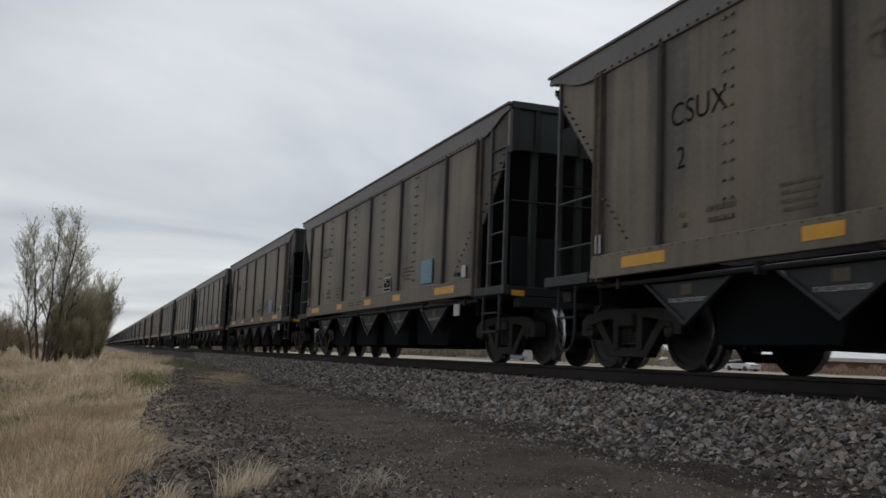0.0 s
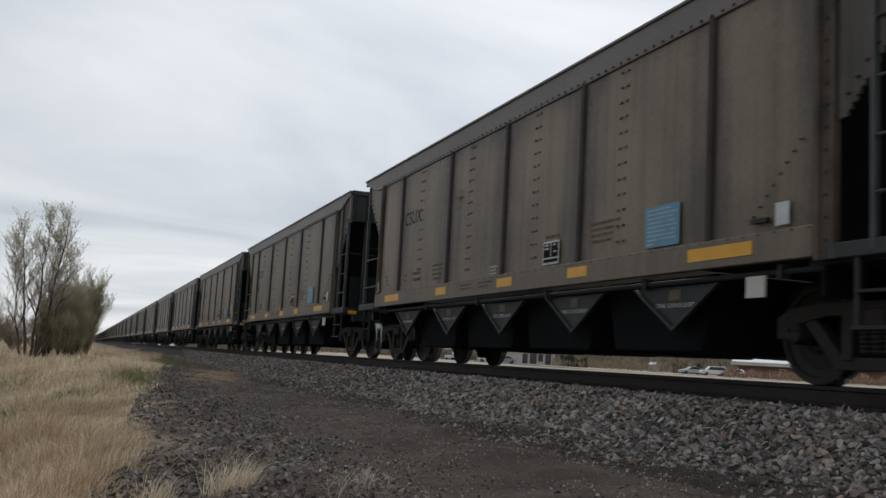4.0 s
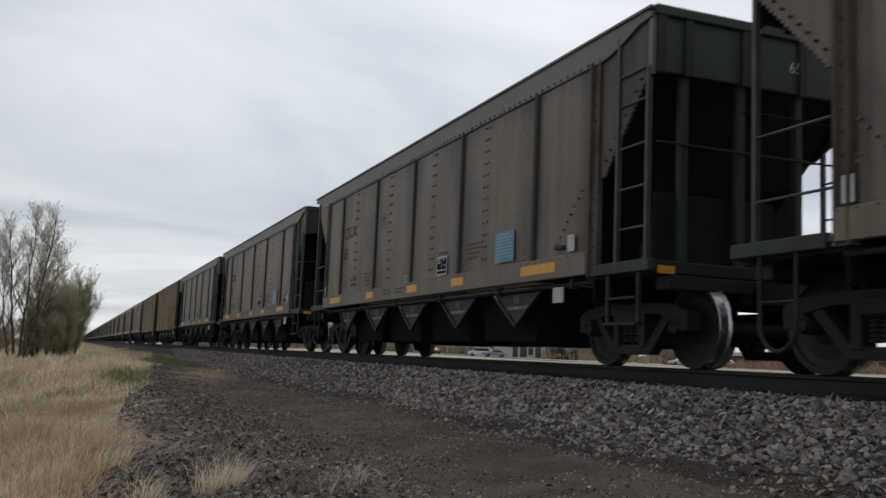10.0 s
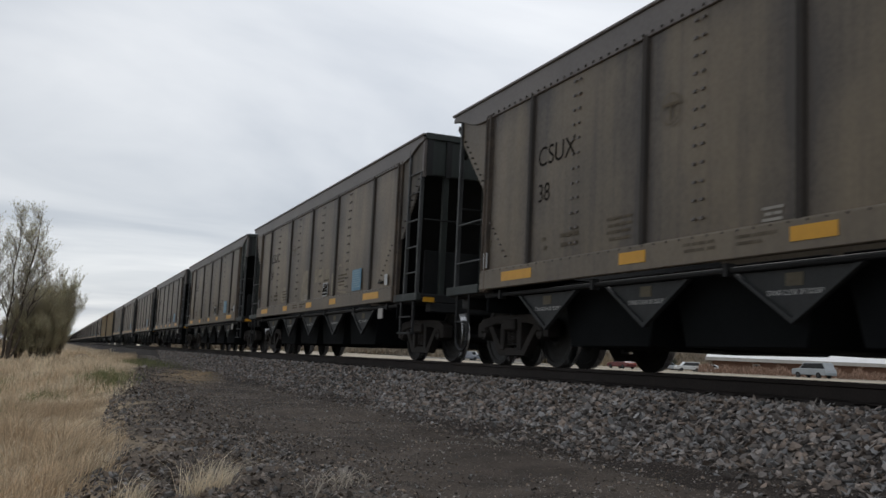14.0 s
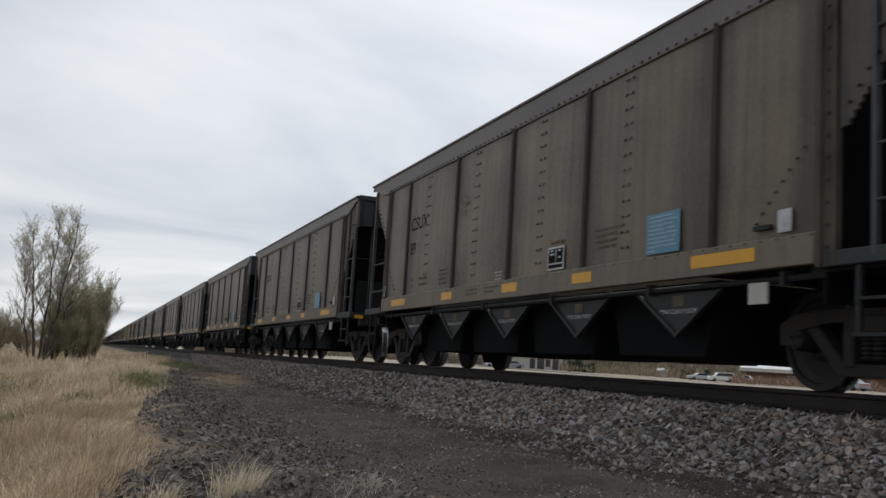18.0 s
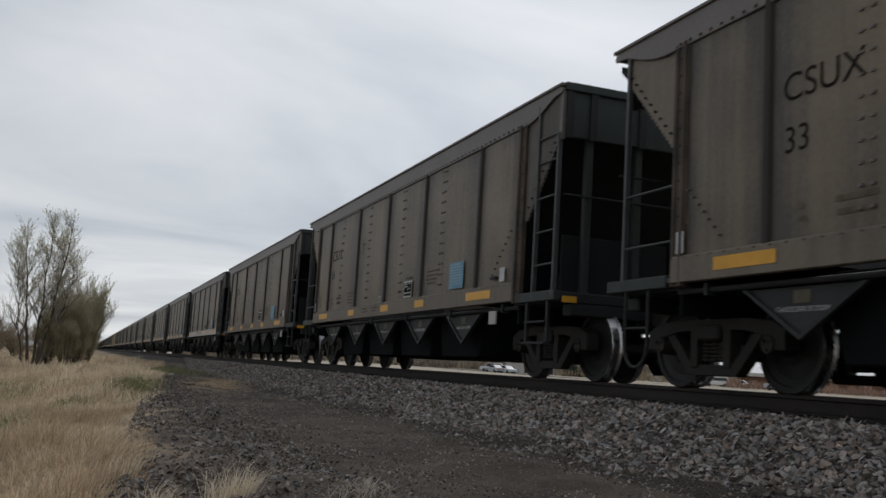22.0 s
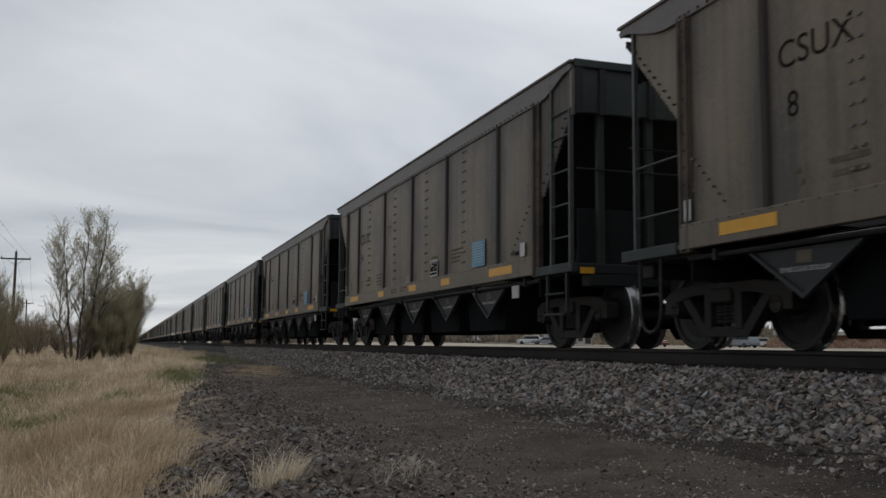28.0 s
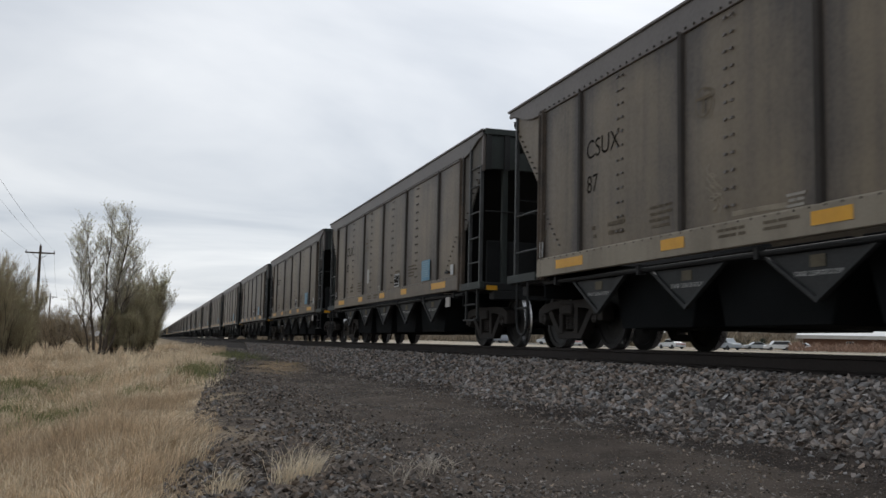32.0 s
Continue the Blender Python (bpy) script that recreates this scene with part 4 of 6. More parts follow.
def dark_hopper():
    """The usual car: smooth sides with five posts, a tall top chord and a reflector-marked sill."""
    car = thing("hopper_car", "coal-dusted brown steel hopper car with yellow sill reflectors, on rails", "hopper car", "hopper cars of the train")
    common_underframe(car, BLACK)
    gussets(car, GUSSET, 0.92, OCHRE)
    cuts = [-6.2, *POSTS, 6.04]
    for a, b in zip(cuts, cuts[1:]):
        part("side_panel", bulged(a + 0.06, b - 0.06, 1.29, 3.54, -SIDE + 0.01).mesh("side_panel", PANEL), car)
    part("far_side_sheet", Shape().box(SIDE - 0.03, SIDE, -6.04, 6.04, 1.04, 3.6).mesh("far_side_sheet", BODY), car)
    pm = Shape().prism([(-SIDE - 0.025, -0.035), (-SIDE - 0.025, 0.035), (-SIDE + 0.03, 0.075), (-SIDE + 0.03, -0.075)], "z", 1.285, 3.53).mesh("side_post", POST)
    for y in POSTS:
        part("side_post", pm, car, "dark grimy side post", (0, y, 0))
    for side in (-1, 1):
        for e in (-1, 1):
            a, b = (6.0, 6.06) if side > 0 else (6.17, 6.40) if e < 0 else (5.99, 6.21)
            prof = [(SIDE - 0.05, a), (SIDE - 0.05, b), (SIDE + 0.022, b), (SIDE + 0.022, b - 0.05), (SIDE + 0.002, b - 0.055), (SIDE + 0.002, a + 0.075), (SIDE + 0.035, a + 0.07), (SIDE + 0.035, a + 0.02), (SIDE + 0.002, a + 0.015), (SIDE + 0.002, a)]
            if side > 0:
                prof = prof[:2] + [(SIDE + 0.002, b), (SIDE + 0.002, a)]
            post = Shape().prism([(side * x, e * y) for x, y in prof], "z", 1.0, 3.55)
            cp = part("corner_post", post.mesh("corner_post", CORNER if side < 0 else BODY, bevel=0.006), car, "rust-streaked corner post")
            if side < 0:
                post = Shape()
                for k in range(13):
                    post.box(-SIDE - 0.014, -SIDE, *sorted((e * (a + 0.115), e * (a + 0.14))), 1.15 + 0.185 * k, 1.175 + 0.185 * k)
                part("post_rivets", post.mesh("post_rivets", POST), cp, kind="stuff")
    # tall top chord, cut back at an angle over the ladder bays
    for s in (-1, 1):
        x0, x1 = sorted((s * (SIDE - 0.02), s * (SIDE + 0.02)))
        half = [(6.42, 3.50), (6.62, 3.525), (6.84, 3.58), (7.04, 3.65), (7.20, 3.70), (HALF, 3.72), (HALF + 0.01, 3.77), (HALF - 0.05, 3.82)]
        poly = half + [(-y, z) for y, z in reversed(half)]
        ch = Shape().prism(poly, "x", x0, x1)
        ch.box(*sorted((s * (SIDE - 0.10), s * (SIDE + 0.045))), -HALF - 0.02, HALF + 0.02, 3.81, 3.85)
        part("top_chord", ch.mesh("top_chord", CHORD, bevel=0.008), car, "dark brown top chord")
    for s in (-1, 1):
        ye = HALF if s < 0 else 7.20
        lo, hi = sorted((s * (ye - 0.05), s * ye))
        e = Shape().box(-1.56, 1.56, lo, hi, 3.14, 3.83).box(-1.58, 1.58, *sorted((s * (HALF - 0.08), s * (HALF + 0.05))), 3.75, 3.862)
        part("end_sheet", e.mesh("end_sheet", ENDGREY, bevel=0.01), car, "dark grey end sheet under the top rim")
        rib = Shape().box(-0.05, 0.05, *sorted((s * ye, s * (ye + 0.035))), 3.12, 3.75).mesh("end_rib", BLACK)
        for x in (-1.5, -1.15, -0.40, 0.40, 1.15, 1.5):
            part("end_rib", rib, car, "", (x, 0, 0))
        # the bay sheet: its lower edge steps down along the slope of the hopper
        for side in (-1, 1):
            x0, x1 = sorted((side * (SIDE - 0.05), side * (SIDE - 0.02)))
            edge = []
            for i in range(10):
                y0, z0 = (6.26 + 0.095 * i, 2.48 + 0.098 * i) if s > 0 else (6.45 + 0.092 * i, 2.14 + 0.105 * i)
                edge += [(s * y0, z0), (s * (y0 + 0.05), z0), (s * (y0 + 0.05), z0 + 0.05), (s * (y0 + 0.09), z0 + 0.05)]
            if side > 0:
                edge = [(s * 6.45, 2.72), (s * 7.38, 3.2)]
            bay = Shape().prism([(s * (6.15 if s > 0 else 6.33), 3.74), (s * (6.15 if s > 0 else 6.33), 2.66 if side > 0 else 2.46 if s > 0 else 2.10)] + edge + [(s * (7.22 if s > 0 else 7.40), 3.52 if s > 0 else 3.2), (s * (7.22 if s > 0 else 7.40), 3.74)], "x", x0, x1)
            part("bay_sheet", bay.mesh("bay_sheet", BODY if s > 0 else BAYGREY), car)
        z = Shape()
        for i in range(9):
            y0, z0 = (6.30 + 0.1 * i, 2.63 + 0.102 * i) if s > 0 else (6.52 + 0.1 * i, 2.32 + 0.11 * i)
            z.tube((-SIDE - 0.012, s * y0, z0), (-SIDE + 0.03, s * y0, z0), 0.013, seg=6)
        part("bay_rivets", z.mesh("bay_rivets", POST), car, kind="stuff")
        if s < 0:
            part("corner_stile_sheet", Shape().box(-SIDE, -SIDE + 0.05, *sorted((s * 7.36, s * 7.43)), 3.1, 3.79).mesh("corner_stile_sheet", CHORD), car)
    # sill
    sm = Shape().prism([(-SIDE - 0.035, 1.035), (-SIDE - 0.035, 1.295), (-SIDE - 0.005, 1.31), (-SIDE + 0.05, 1.31), (-SIDE + 0.05, 1.035)], "y", -6.18, 6.18).mesh("side_sill", BODY, bevel=0.008)
    part("side_sill", sm, car)
    part("far_side_sill", Shape().box(SIDE - 0.04, SIDE + 0.03, -6.3, 6.3, 1.03, 1.3).mesh("far_side_sill", BODY), car)
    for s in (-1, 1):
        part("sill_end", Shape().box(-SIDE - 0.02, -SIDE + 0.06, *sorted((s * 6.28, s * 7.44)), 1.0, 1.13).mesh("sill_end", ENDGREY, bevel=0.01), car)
    # rivets
    rv = Shape()
    for i in range(74):
        y = -6.12 + i * 12.24 / 73
        rv.box(-SIDE - 0.034, -SIDE - 0.015, y - 0.012, y + 0.012, 3.525, 3.55)
    for i in range(60):
        y = -6.15 + i * 12.3 / 59
        rv.box(-SIDE - 0.04, -SIDE - 0.02, y - 0.010, y + 0.010, 1.272, 1.29)
    part("rivet_line", rv.mesh("rivet_line", POST), car, kind="stuff")
    col = Shape()
    for k in range(12):
        z = 1.45 + 0.178 * k
        for a in (-0.06, 0.06):
            col.box(-SIDE - 0.024, -SIDE - 0.004, a - 0.022, a + 0.022, z, z + 0.024)
    cmesh = col.mesh("rivet_column", CHORD)
    for y in (-3.18, -1.0, 1.32, 3.63):
        part("rivet_column", cmesh, car, "", (0, y, 0), "stuff")
    # ladders
    ladder(car, -6.79, -7.37, 1.05, (3.68, 3.20), [1.05, 1.48, 1.92, 2.38, 2.86, 3.2], -SIDE - 0.01, "grey steel ladder at the end of the car")
    ladder(car, 7.14, 6.24, 1.05, (3.74, 1.1), [1.48, 2.06], -SIDE - 0.0, "tall steel stile with two grab rungs")
    ladder(car, -7.10, -6.50, 1.05, (3.62, 3.20), [1.46, 1.92, 2.38, 2.83], SIDE - 0.03, "grey steel ladder at the end of the car")
    ladder(car, 7.05, 6.45, 1.05, (3.74, 1.1), [1.58, 2.08, 2.5], SIDE - 0.03, "tall steel stile with grab rungs")
    part("brake_panel", Shape().box(-1.45, 0.15, -7.28, -7.25, 1.08, 1.87).mesh("brake_panel", DULLBLACK, bevel=0.01), car)
    for s in (-1, 1):
        dg = Shape()
        for i in range(8):
            y0, z0 = s * (6.02 - 0.085 * i), 2.05 - 0.085 * i
            dg.tube((-SIDE + 0.0, y0, z0), (-SIDE - 0.03, y0, z0), 0.013, seg=6)
        part("diagonal_rivets", dg.mesh("diagonal_rivets", CHORD), car, kind="stuff")
    part("valve_box", Shape().box(0.85, 1.35, -7.05, -6.6, 1.04, 1.5).tube((0.6, -6.9, 1.45), (0.6, -6.9, 1.04), 0.13, seg=12).mesh("valve_box", BLACK, bevel=0.03), car)
    grab = Shape().box(-SIDE - 0.05, -SIDE - 0.01, -5.65, -5.43, 1.385, 1.425)
    part("grab_iron", grab.mesh("grab_iron", BLACK), car)
    # reflectors, plates, writing
    x = -SIDE - 0.036
    for y0, w in ((5.47, 0.86), (2.60, 0.48), (0.08, 0.51), (-2.04, 0.48), (-4.50, 0.95)):
        part("reflector", plate(y0, y0 - w, 1.115, 1.24, x, 0.005).mesh("reflector", YELLOW), car, "yellow reflective strip")
    part("service_plate", plate(-5.73, -5.90, 1.34, 1.54, -SIDE - 0.02).mesh("service_plate", WHITE), car, "small white service plate")
    part("service_plate", plate(6.10, 5.98, 1.33, 1.55, -SIDE - 0.02).mesh("service_plate", WHITE), car, "small white service plate")
    part("drop_plate", plate(-5.29, -5.54, 0.74, 0.93, -SIDE + 0.05, 0.02).mesh("drop_plate", TRIM), car, "pale plate hanging under the sill")
    part("end_marker", Shape().box(-1.50, -1.30, -7.46, -7.44, 0.98, 1.06).mesh("end_marker", YELLOW), car, "small yellow marker on the end sill")
    box_ = part("data_stencil", plate(-1.32, -1.76, 1.33, 1.63, -SIDE - 0.015, 0.005).mesh("data_stencil", WHITE), car, "black and white data stencil")
    inner = Shape()
    xx = -SIDE - 0.021
    for y0, y1, z0, z1 in ((-1.345, -1.53, 1.42, 1.605), (-1.555, -1.735, 1.42, 1.605), (-1.345, -1.735, 1.355, 1.40)):
        inner.box(xx - 0.003, xx, y1, y0, z0, z1)
    part("stencil_field", inner.mesh("stencil_field", INK), box_)
    bars([[(0.0, 0.09), (0.22, 0.07)], [(0.0, 0.11)], [(0.24, 0.06)]], -1.385, 1.59, 0.022, 0.045, xx - 0.003, WHITE, "stencil_writing", box_)
    bars([[(0.02, 0.1), (0.15, 0.12), (0.3, 0.1)]], -1.34, 1.71, 0.04, 0.1, None, FADED, "stencil_heading", car, "faded line of writing")
    sign = part("blue_sign", plate(-3.66, -4.27, 1.34, 1.77, -SIDE - 0.018, 0.006).mesh("blue_sign", BLUE), car, "blue sign with lines of pale writing")
    bars([[(0, 0.42)], [(0, 0.5), (0.52, 0.02)], [(0, 0.46)], [(0, 0.3), (0.34, 0.16)], [(0, 0.52)], [(0, 0.36), (0.4, 0.1)], [(0, 0.48)], [(0, 0.2), (0.23, 0.28)], [(0, 0.12)]], -3.70, 1.74, 0.014, 0.045, -SIDE - 0.0245, PALEBLUE, "sign_writing", sign)
    bars([[(0, 0.10), (0.46, 0.10), (0.58, 0.16), (0.76, 0.14)], [(0.05, 0.08), (0.48, 0.18), (0.68, 0.20)]], 4.42, 1.60, 0.05, 0.11, None, FADED, "weight_stencil", car, "faded lines of writing")
    bars([[(0, 0.18), (0.2, 0.12), (0.35, 0.14)], [(0.02, 0.1), (0.14, 0.22), (0.38, 0.1)], [(0, 0.26), (0.28, 0.16)], [(0.05, 0.12), (0.2, 0.24)]], 2.92, 1.66, 0.032, 0.075, None, FADED, "rule_stencil", car, "faded lines of writing")
    bars([[(0, 0.2), (0.22, 0.3), (0.55, 0.12)], [(0.02, 0.28), (0.33, 0.2)], [(0, 0.14), (0.17, 0.34)], [(0.05, 0.3), (0.38, 0.1)]], -2.5, 1.74, 0.03, 0.07, None, FADED, "rule_stencil", car, "faded lines of writing")
    bars([[(0, 0.26)], [(0.03, 0.09), (0.14, 0.1)], [(0, 0.24)]], 0.46, 1.45, 0.026, 0.05, None, PALELINE, "pale_stencil", car, "pale lines of writing")
    bars([[(0, 0.1), (0.12, 0.06)], [(0, 0.16)]], 6.08, 1.72, 0.035, 0.055, None, FADED, "corner_stencil", car, "faded lines of writing")
    bars([[(0, 0.12), (0.14, 0.2), (0.36, 0.1), (0.75, 0.2), (0.97, 0.3)], [(0.02, 0.3), (0.36, 0.12), (0.75, 0.34)]], 1.5, 1.235, 0.03, 0.06, -SIDE - 0.0365, FADED, "sill_stencil", car, "faded lines of writing on the sill")
    ring = Shape().lathe([(-SIDE - 0.026, 0.15), (-SIDE - 0.026, 0.165)], "x", 24, (0, 1.75, 2.62))
    ring.box(-SIDE - 0.027, -SIDE - 0.024, 1.62, 1.88, 2.655, 2.685).box(-SIDE - 0.027, -SIDE - 0.024, 1.735, 1.765, 2.50, 2.66)
    part("round_emblem", ring.mesh("round_emblem", FAINT), car, "faded round emblem")
    for y in (-6.25, 6.25):
        add_truck(car, y)
    return car


def tan_hopper():
    """The older kind: many outside posts, a riveted belt at mid height, upright reflectors."""
    car = thing("hopper_car", "tan steel hopper car with many riveted outside posts, on the rails", "hopper car", "hopper cars of the train")
    common_underframe(car, BLACK)
    gussets(car, surface("dark_teal_paint", (0.045, 0.055, 0.054), (0.022, 0.027, 0.027), 0.5, scale=3, streak=0.3), 0.80, ORANGE)
    ys = [-6.03] + [1.16 * k for k in range(-4, 5)] + [6.03]
    for a, b in zip(ys, ys[1:]):
        part("side_panel", bulged(a + 0.02, b - 0.02, 0.98, 3.76, -SIDE + 0.05, 0.012, 4, 4).mesh("side_panel", TANPANEL), car)
    part("far_side_sheet", Shape().box(SIDE - 0.03, SIDE, -6.05, 6.05, 0.95, 3.8).mesh("far_side_sheet", TAN), car)
    post = Shape().prism([(-SIDE - 0.06, -0.05), (-SIDE - 0.06, 0.05), (-SIDE + 0.04, 0.075), (-SIDE + 0.04, -0.075)], "z", 1.0, 3.76)
    post.box(-SIDE + 0.02, -SIDE + 0.045, -0.14, 0.14, 1.0, 3.76)
    pm = post.mesh("side_post", TANPOST, bevel=0.006)
    rv = Shape()
    for k in range(24):
        z = 1.1 + 0.112 * k
        for a in (-0.11, 0.11):
            rv.box(-SIDE + 0.002, -SIDE + 0.022, a - 0.012, a + 0.012, z, z + 0.024)
    rm = rv.mesh("post_rivets", TANDIRT)
    for y in ys:
        p = part("side_post", pm, car, "", (0, y, 0))
        part("post_rivets", rm, p, kind="stuff")
    belt = Shape()
    for a, b in zip(ys, ys[1:]):
        belt.box(-SIDE + 0.022, -SIDE + 0.038, a + 0.15, b - 0.15, 2.40, 2.43)
        for k in range(7):
            y = a + 0.22 + k * (b - a - 0.44) / 6
            belt.box(-SIDE + 0.01, -SIDE + 0.03, y - 0.012, y + 0.012, 2.355, 2.38)
            belt.box(-SIDE + 0.01, -SIDE + 0.03, y - 0.012, y + 0.012, 1.04, 1.064)
    part("belt_rivets", belt.mesh("belt_rivets", TANDIRT), car, kind="stuff")
    for s in (-1, 1):
        ch = Shape().box(*sorted((s * (SIDE - 0.06), s * (SIDE + 0.05))), -HALF, HALF, 3.74, 3.84)
        part("top_chord", ch.mesh("top_chord", GREYCHORD, bevel=0.015), car, "grey steel top chord")
        part("side_sill", Shape().box(*sorted((s * (SIDE - 0.08), s * (SIDE + 0.04))), -6.25, 6.25, 0.90, 1.0).mesh("side_sill", BLACK, bevel=0.01), car)
        e = Shape().box(-1.55, 1.55, *sorted((s * (HALF - 0.05), s * HALF)), 3.14, 3.80).box(-1.6, 1.6, *sorted((s * (HALF - 0.06), s * (HALF + 0.03))), 3.76, 3.87)
        part("end_sheet", e.mesh("end_sheet", TAN, bevel=0.01), car)
        rib = Shape().box(-0.06, 0.06, *sorted((s * HALF, s * (HALF + 0.04))), 1.1, 3.76).mesh("end_rib", BLACK)
        for x in (-1.0, -0.33, 0.33, 1.0):
            part("end_rib", rib, car, "", (x, 0, 0))
        bay = Shape().prism([(s * 6.1, 3.76), (s * 7.38, 3.76), (s * 7.38, 3.14), (s * 6.1, 2.0)], "x", -SIDE + 0.03, -SIDE + 0.06)
        part("bay_sheet", bay.mesh("bay_sheet", TAN), car)
        part("sill_end", Shape().box(-SIDE - 0.02, -SIDE + 0.06, *sorted((s * 6.2, s * 7.44)), 0.98, 1.10).mesh("sill_end", BLACK, bevel=0.01), car)
        dg = Shape()
        for i in range(9):
            dg.tube((-SIDE + 0.045, s * (5.85 - 0.075 * i), 1.95 - 0.105 * i), (-SIDE + 0.02, s * (5.85 - 0.075 * i), 1.95 - 0.105 * i), 0.014, seg=6)
        part("diagonal_rivets", dg.mesh("diagonal_rivets", TANDIRT), car, kind="stuff")
    ladder(car, -6.62, -7.38, 1.05, (3.75, 3.78), [1.2, 1.6, 2.0, 2.4, 2.8, 3.2, 3.6], -SIDE - 0.01, "black steel ladder at the end of the car", BLACK)
    ladder(car, 7.38, 6.62, 1.05, (3.0, 3.4), [1.2, 1.6, 2.0, 2.4, 2.8], -SIDE - 0.01, "grey steel ladder at the end of the car")
    ladder(car, -6.62, -7.38, 1.05, (3.75, 3.78), [1.5, 2.0, 2.5, 3.0], SIDE - 0.03, "black steel ladder at the end of the car", BLACK)
    for y, z in ((5.95, 1.92), (2.375, 1.48), (0.055, 1.48), (-2.265, 1.48), (-4.585, 1.48), (-5.82, 1.9)):
        part("reflector", plate(y, y - 0.11, 1.05, z, -SIDE - 0.062 if abs(y) < 5 else -SIDE - 0.004, 0.006).mesh("reflector", YELLOW), car, "upright yellow reflective strip")
    box_ = part("data_stencil", plate(-2.72, -3.2, 1.08, 1.40, -SIDE + 0.03, 0.006).mesh("data_stencil", WHITE), car, "black and white data stencil")
    inner = Shape()
    for y0, y1, z0, z1 in ((-2.75, -2.96, 1.16, 1.37), (-2.99, -3.17, 1.16, 1.37)):
        inner.box(-SIDE + 0.021, -SIDE + 0.024, y1, y0, z0, z1)
    part("stencil_field", inner.mesh("stencil_field", INK), box_)
    bars([[(0.0, 0.09), (0.24, 0.06)], [(0.0, 0.1)]], -2.78, 1.35, 0.02, 0.045, -SIDE + 0.021, WHITE, "stencil_writing", box_)
    sign = part("blue_sign", plate(-4.82, -5.36, 1.70, 2.2, -SIDE + 0.03, 0.006).mesh("blue_sign", BLUE), car, "blue sign with lines of pale writing")
    bars([[(0, 0.38)], [(0, 0.42)], [(0, 0.40)], [(0, 0.26), (0.3, 0.12)], [(0, 0.42)], [(0, 0.3)]], -4.87, 2.16, 0.024, 0.07, -SIDE + 0.0235, PALEBLUE, "sign_writing", sign)
    pl = part("number_board", plate(4.48, 3.62, 1.50, 2.24, -SIDE + 0.025, 0.006).mesh("number_board", TRIM), car, "white painted board for the reporting mark")
    bars([[(0, 0.7)], [(0.05, 0.55)]], 4.4, 1.30, 0.035, 0.08, -SIDE + 0.03, TANDIRT, "weight_stencil", car, "faded lines of writing")
    bars([[(0, 0.2), (0.24, 0.3)], [(0.1, 0.16), (0.3, 0.2)]], -0.45, 1.3, 0.025, 0.06, -SIDE + 0.03, TANDIRT, "rule_stencil", car, "faded lines of writing")
    bars([[(0, 0.26)], [(0.02, 0.1), (0.15, 0.1)]], -1.45, 1.30, 0.05, 0.08, -SIDE + 0.03, PALELINE, "pale_stencil", car, "pale lines of writing")
    ring = Shape().lathe([(-SIDE + 0.03, 0.20), (-SIDE + 0.03, 0.216)], "x", 24, (0, 1.75, 2.08))
    ring.box(-SIDE + 0.028, -SIDE + 0.031, 1.58, 1.92, 2.10, 2.13)
    part("round_emblem", ring.mesh("round_emblem", TANDIRT), car, "faded round emblem")
    part("drop_plate", plate(-5.2, -5.4, 0.66, 0.9, -SIDE + 0.05, 0.02).mesh("drop_plate", TRIM), car, "pale plate hanging under the sill")
    for y in (-6.25, 6.25):
        add_truck(car, y)
    return car


def far_hopper():
    """The same car in few parts, for the far end of the train."""
    car = thing("hopper_car", "distant coal-dusted brown hopper car of the train", "hopper car", "hopper cars of the train")
    b = Shape().box(-SIDE, SIDE, -6.3, 6.3, 1.30, 3.52)
    b.box(-SIDE + 0.04, SIDE - 0.04, -7.4, 7.4, 3.1, 3.8)
    part("body", b.mesh("body", BODY), car)
    part("top_chord", Shape().box(-SIDE - 0.02, SIDE + 0.02, -HALF, HALF, 3.52, 3.84).mesh("top_chord", CHORD), car)
    p = Shape()
    for y in (*POSTS, -6.3, 6.3):
        p.box(-SIDE - 0.03, -SIDE + 0.02, y - 0.06, y + 0.06, 1.29, 3.53)
    part("side_framing", p.mesh("side_posts", POST), car, kind="stuff")
    part("side_sill", Shape().box(-SIDE - 0.03, SIDE + 0.03, -6.3, 6.3, 1.04, 1.30).mesh("side_sill", BODY), car)
    u = Shape()
    for y in (-3.4, -1.13, 1.13, 3.4):
        u.prism([(y - 1.05, 1.05), (y + 1.05, 1.05), (y + 0.42, 0.26), (y - 0.42, 0.26)], "x", -1.28, 1.28)
    u.box(-0.33, 0.33, -8.05, 8.05, 0.72, 1.02)
    for s in (-1, 1):
        u.prism([(s * 7.40, 3.15), (s * 4.80, 0.62), (s * 4.6, 0.66), (s * 7.0, 3.15)], "x", -1.5, 1.5)
        u.box(-1.56, 1.56, *sorted((s * 7.18, s * 7.42)), 0.85, 1.12)
        u.box(-SIDE, -SIDE + 0.05, *sorted((s * 7.36, s * 7.43)), 1.0, 3.7)
    part("underframe", u.mesh("underframe", BLACK), car, kind="stuff")
    for y in (-6.25, 6.25):
        add_truck(car, y, False)
    return car


# how far the train has gone at each time: place of the far end of the car that stands nearest at the start
RUN = [(0.0, 11.03), (2.0, 39.58), (4.0, 68.13), (6.0, 96.48), (8.0, 124.58), (10.0, 152.48), (11.0, 166.05), (12.0, 179.78), (13.0, 193.64), (14.0, 207.42),
       (16.0, 235.01), (18.0, 262.37), (20.0, 289.62), (22.0, 316.68), (24.0, 343.94), (26.0, 370.94), (27.0, 384.15), (28.0, 398.02), (29.0, 411.50), (30.0, 424.82), (31.0, 437.70), (32.0, 450.95)]
TRAIN = {}


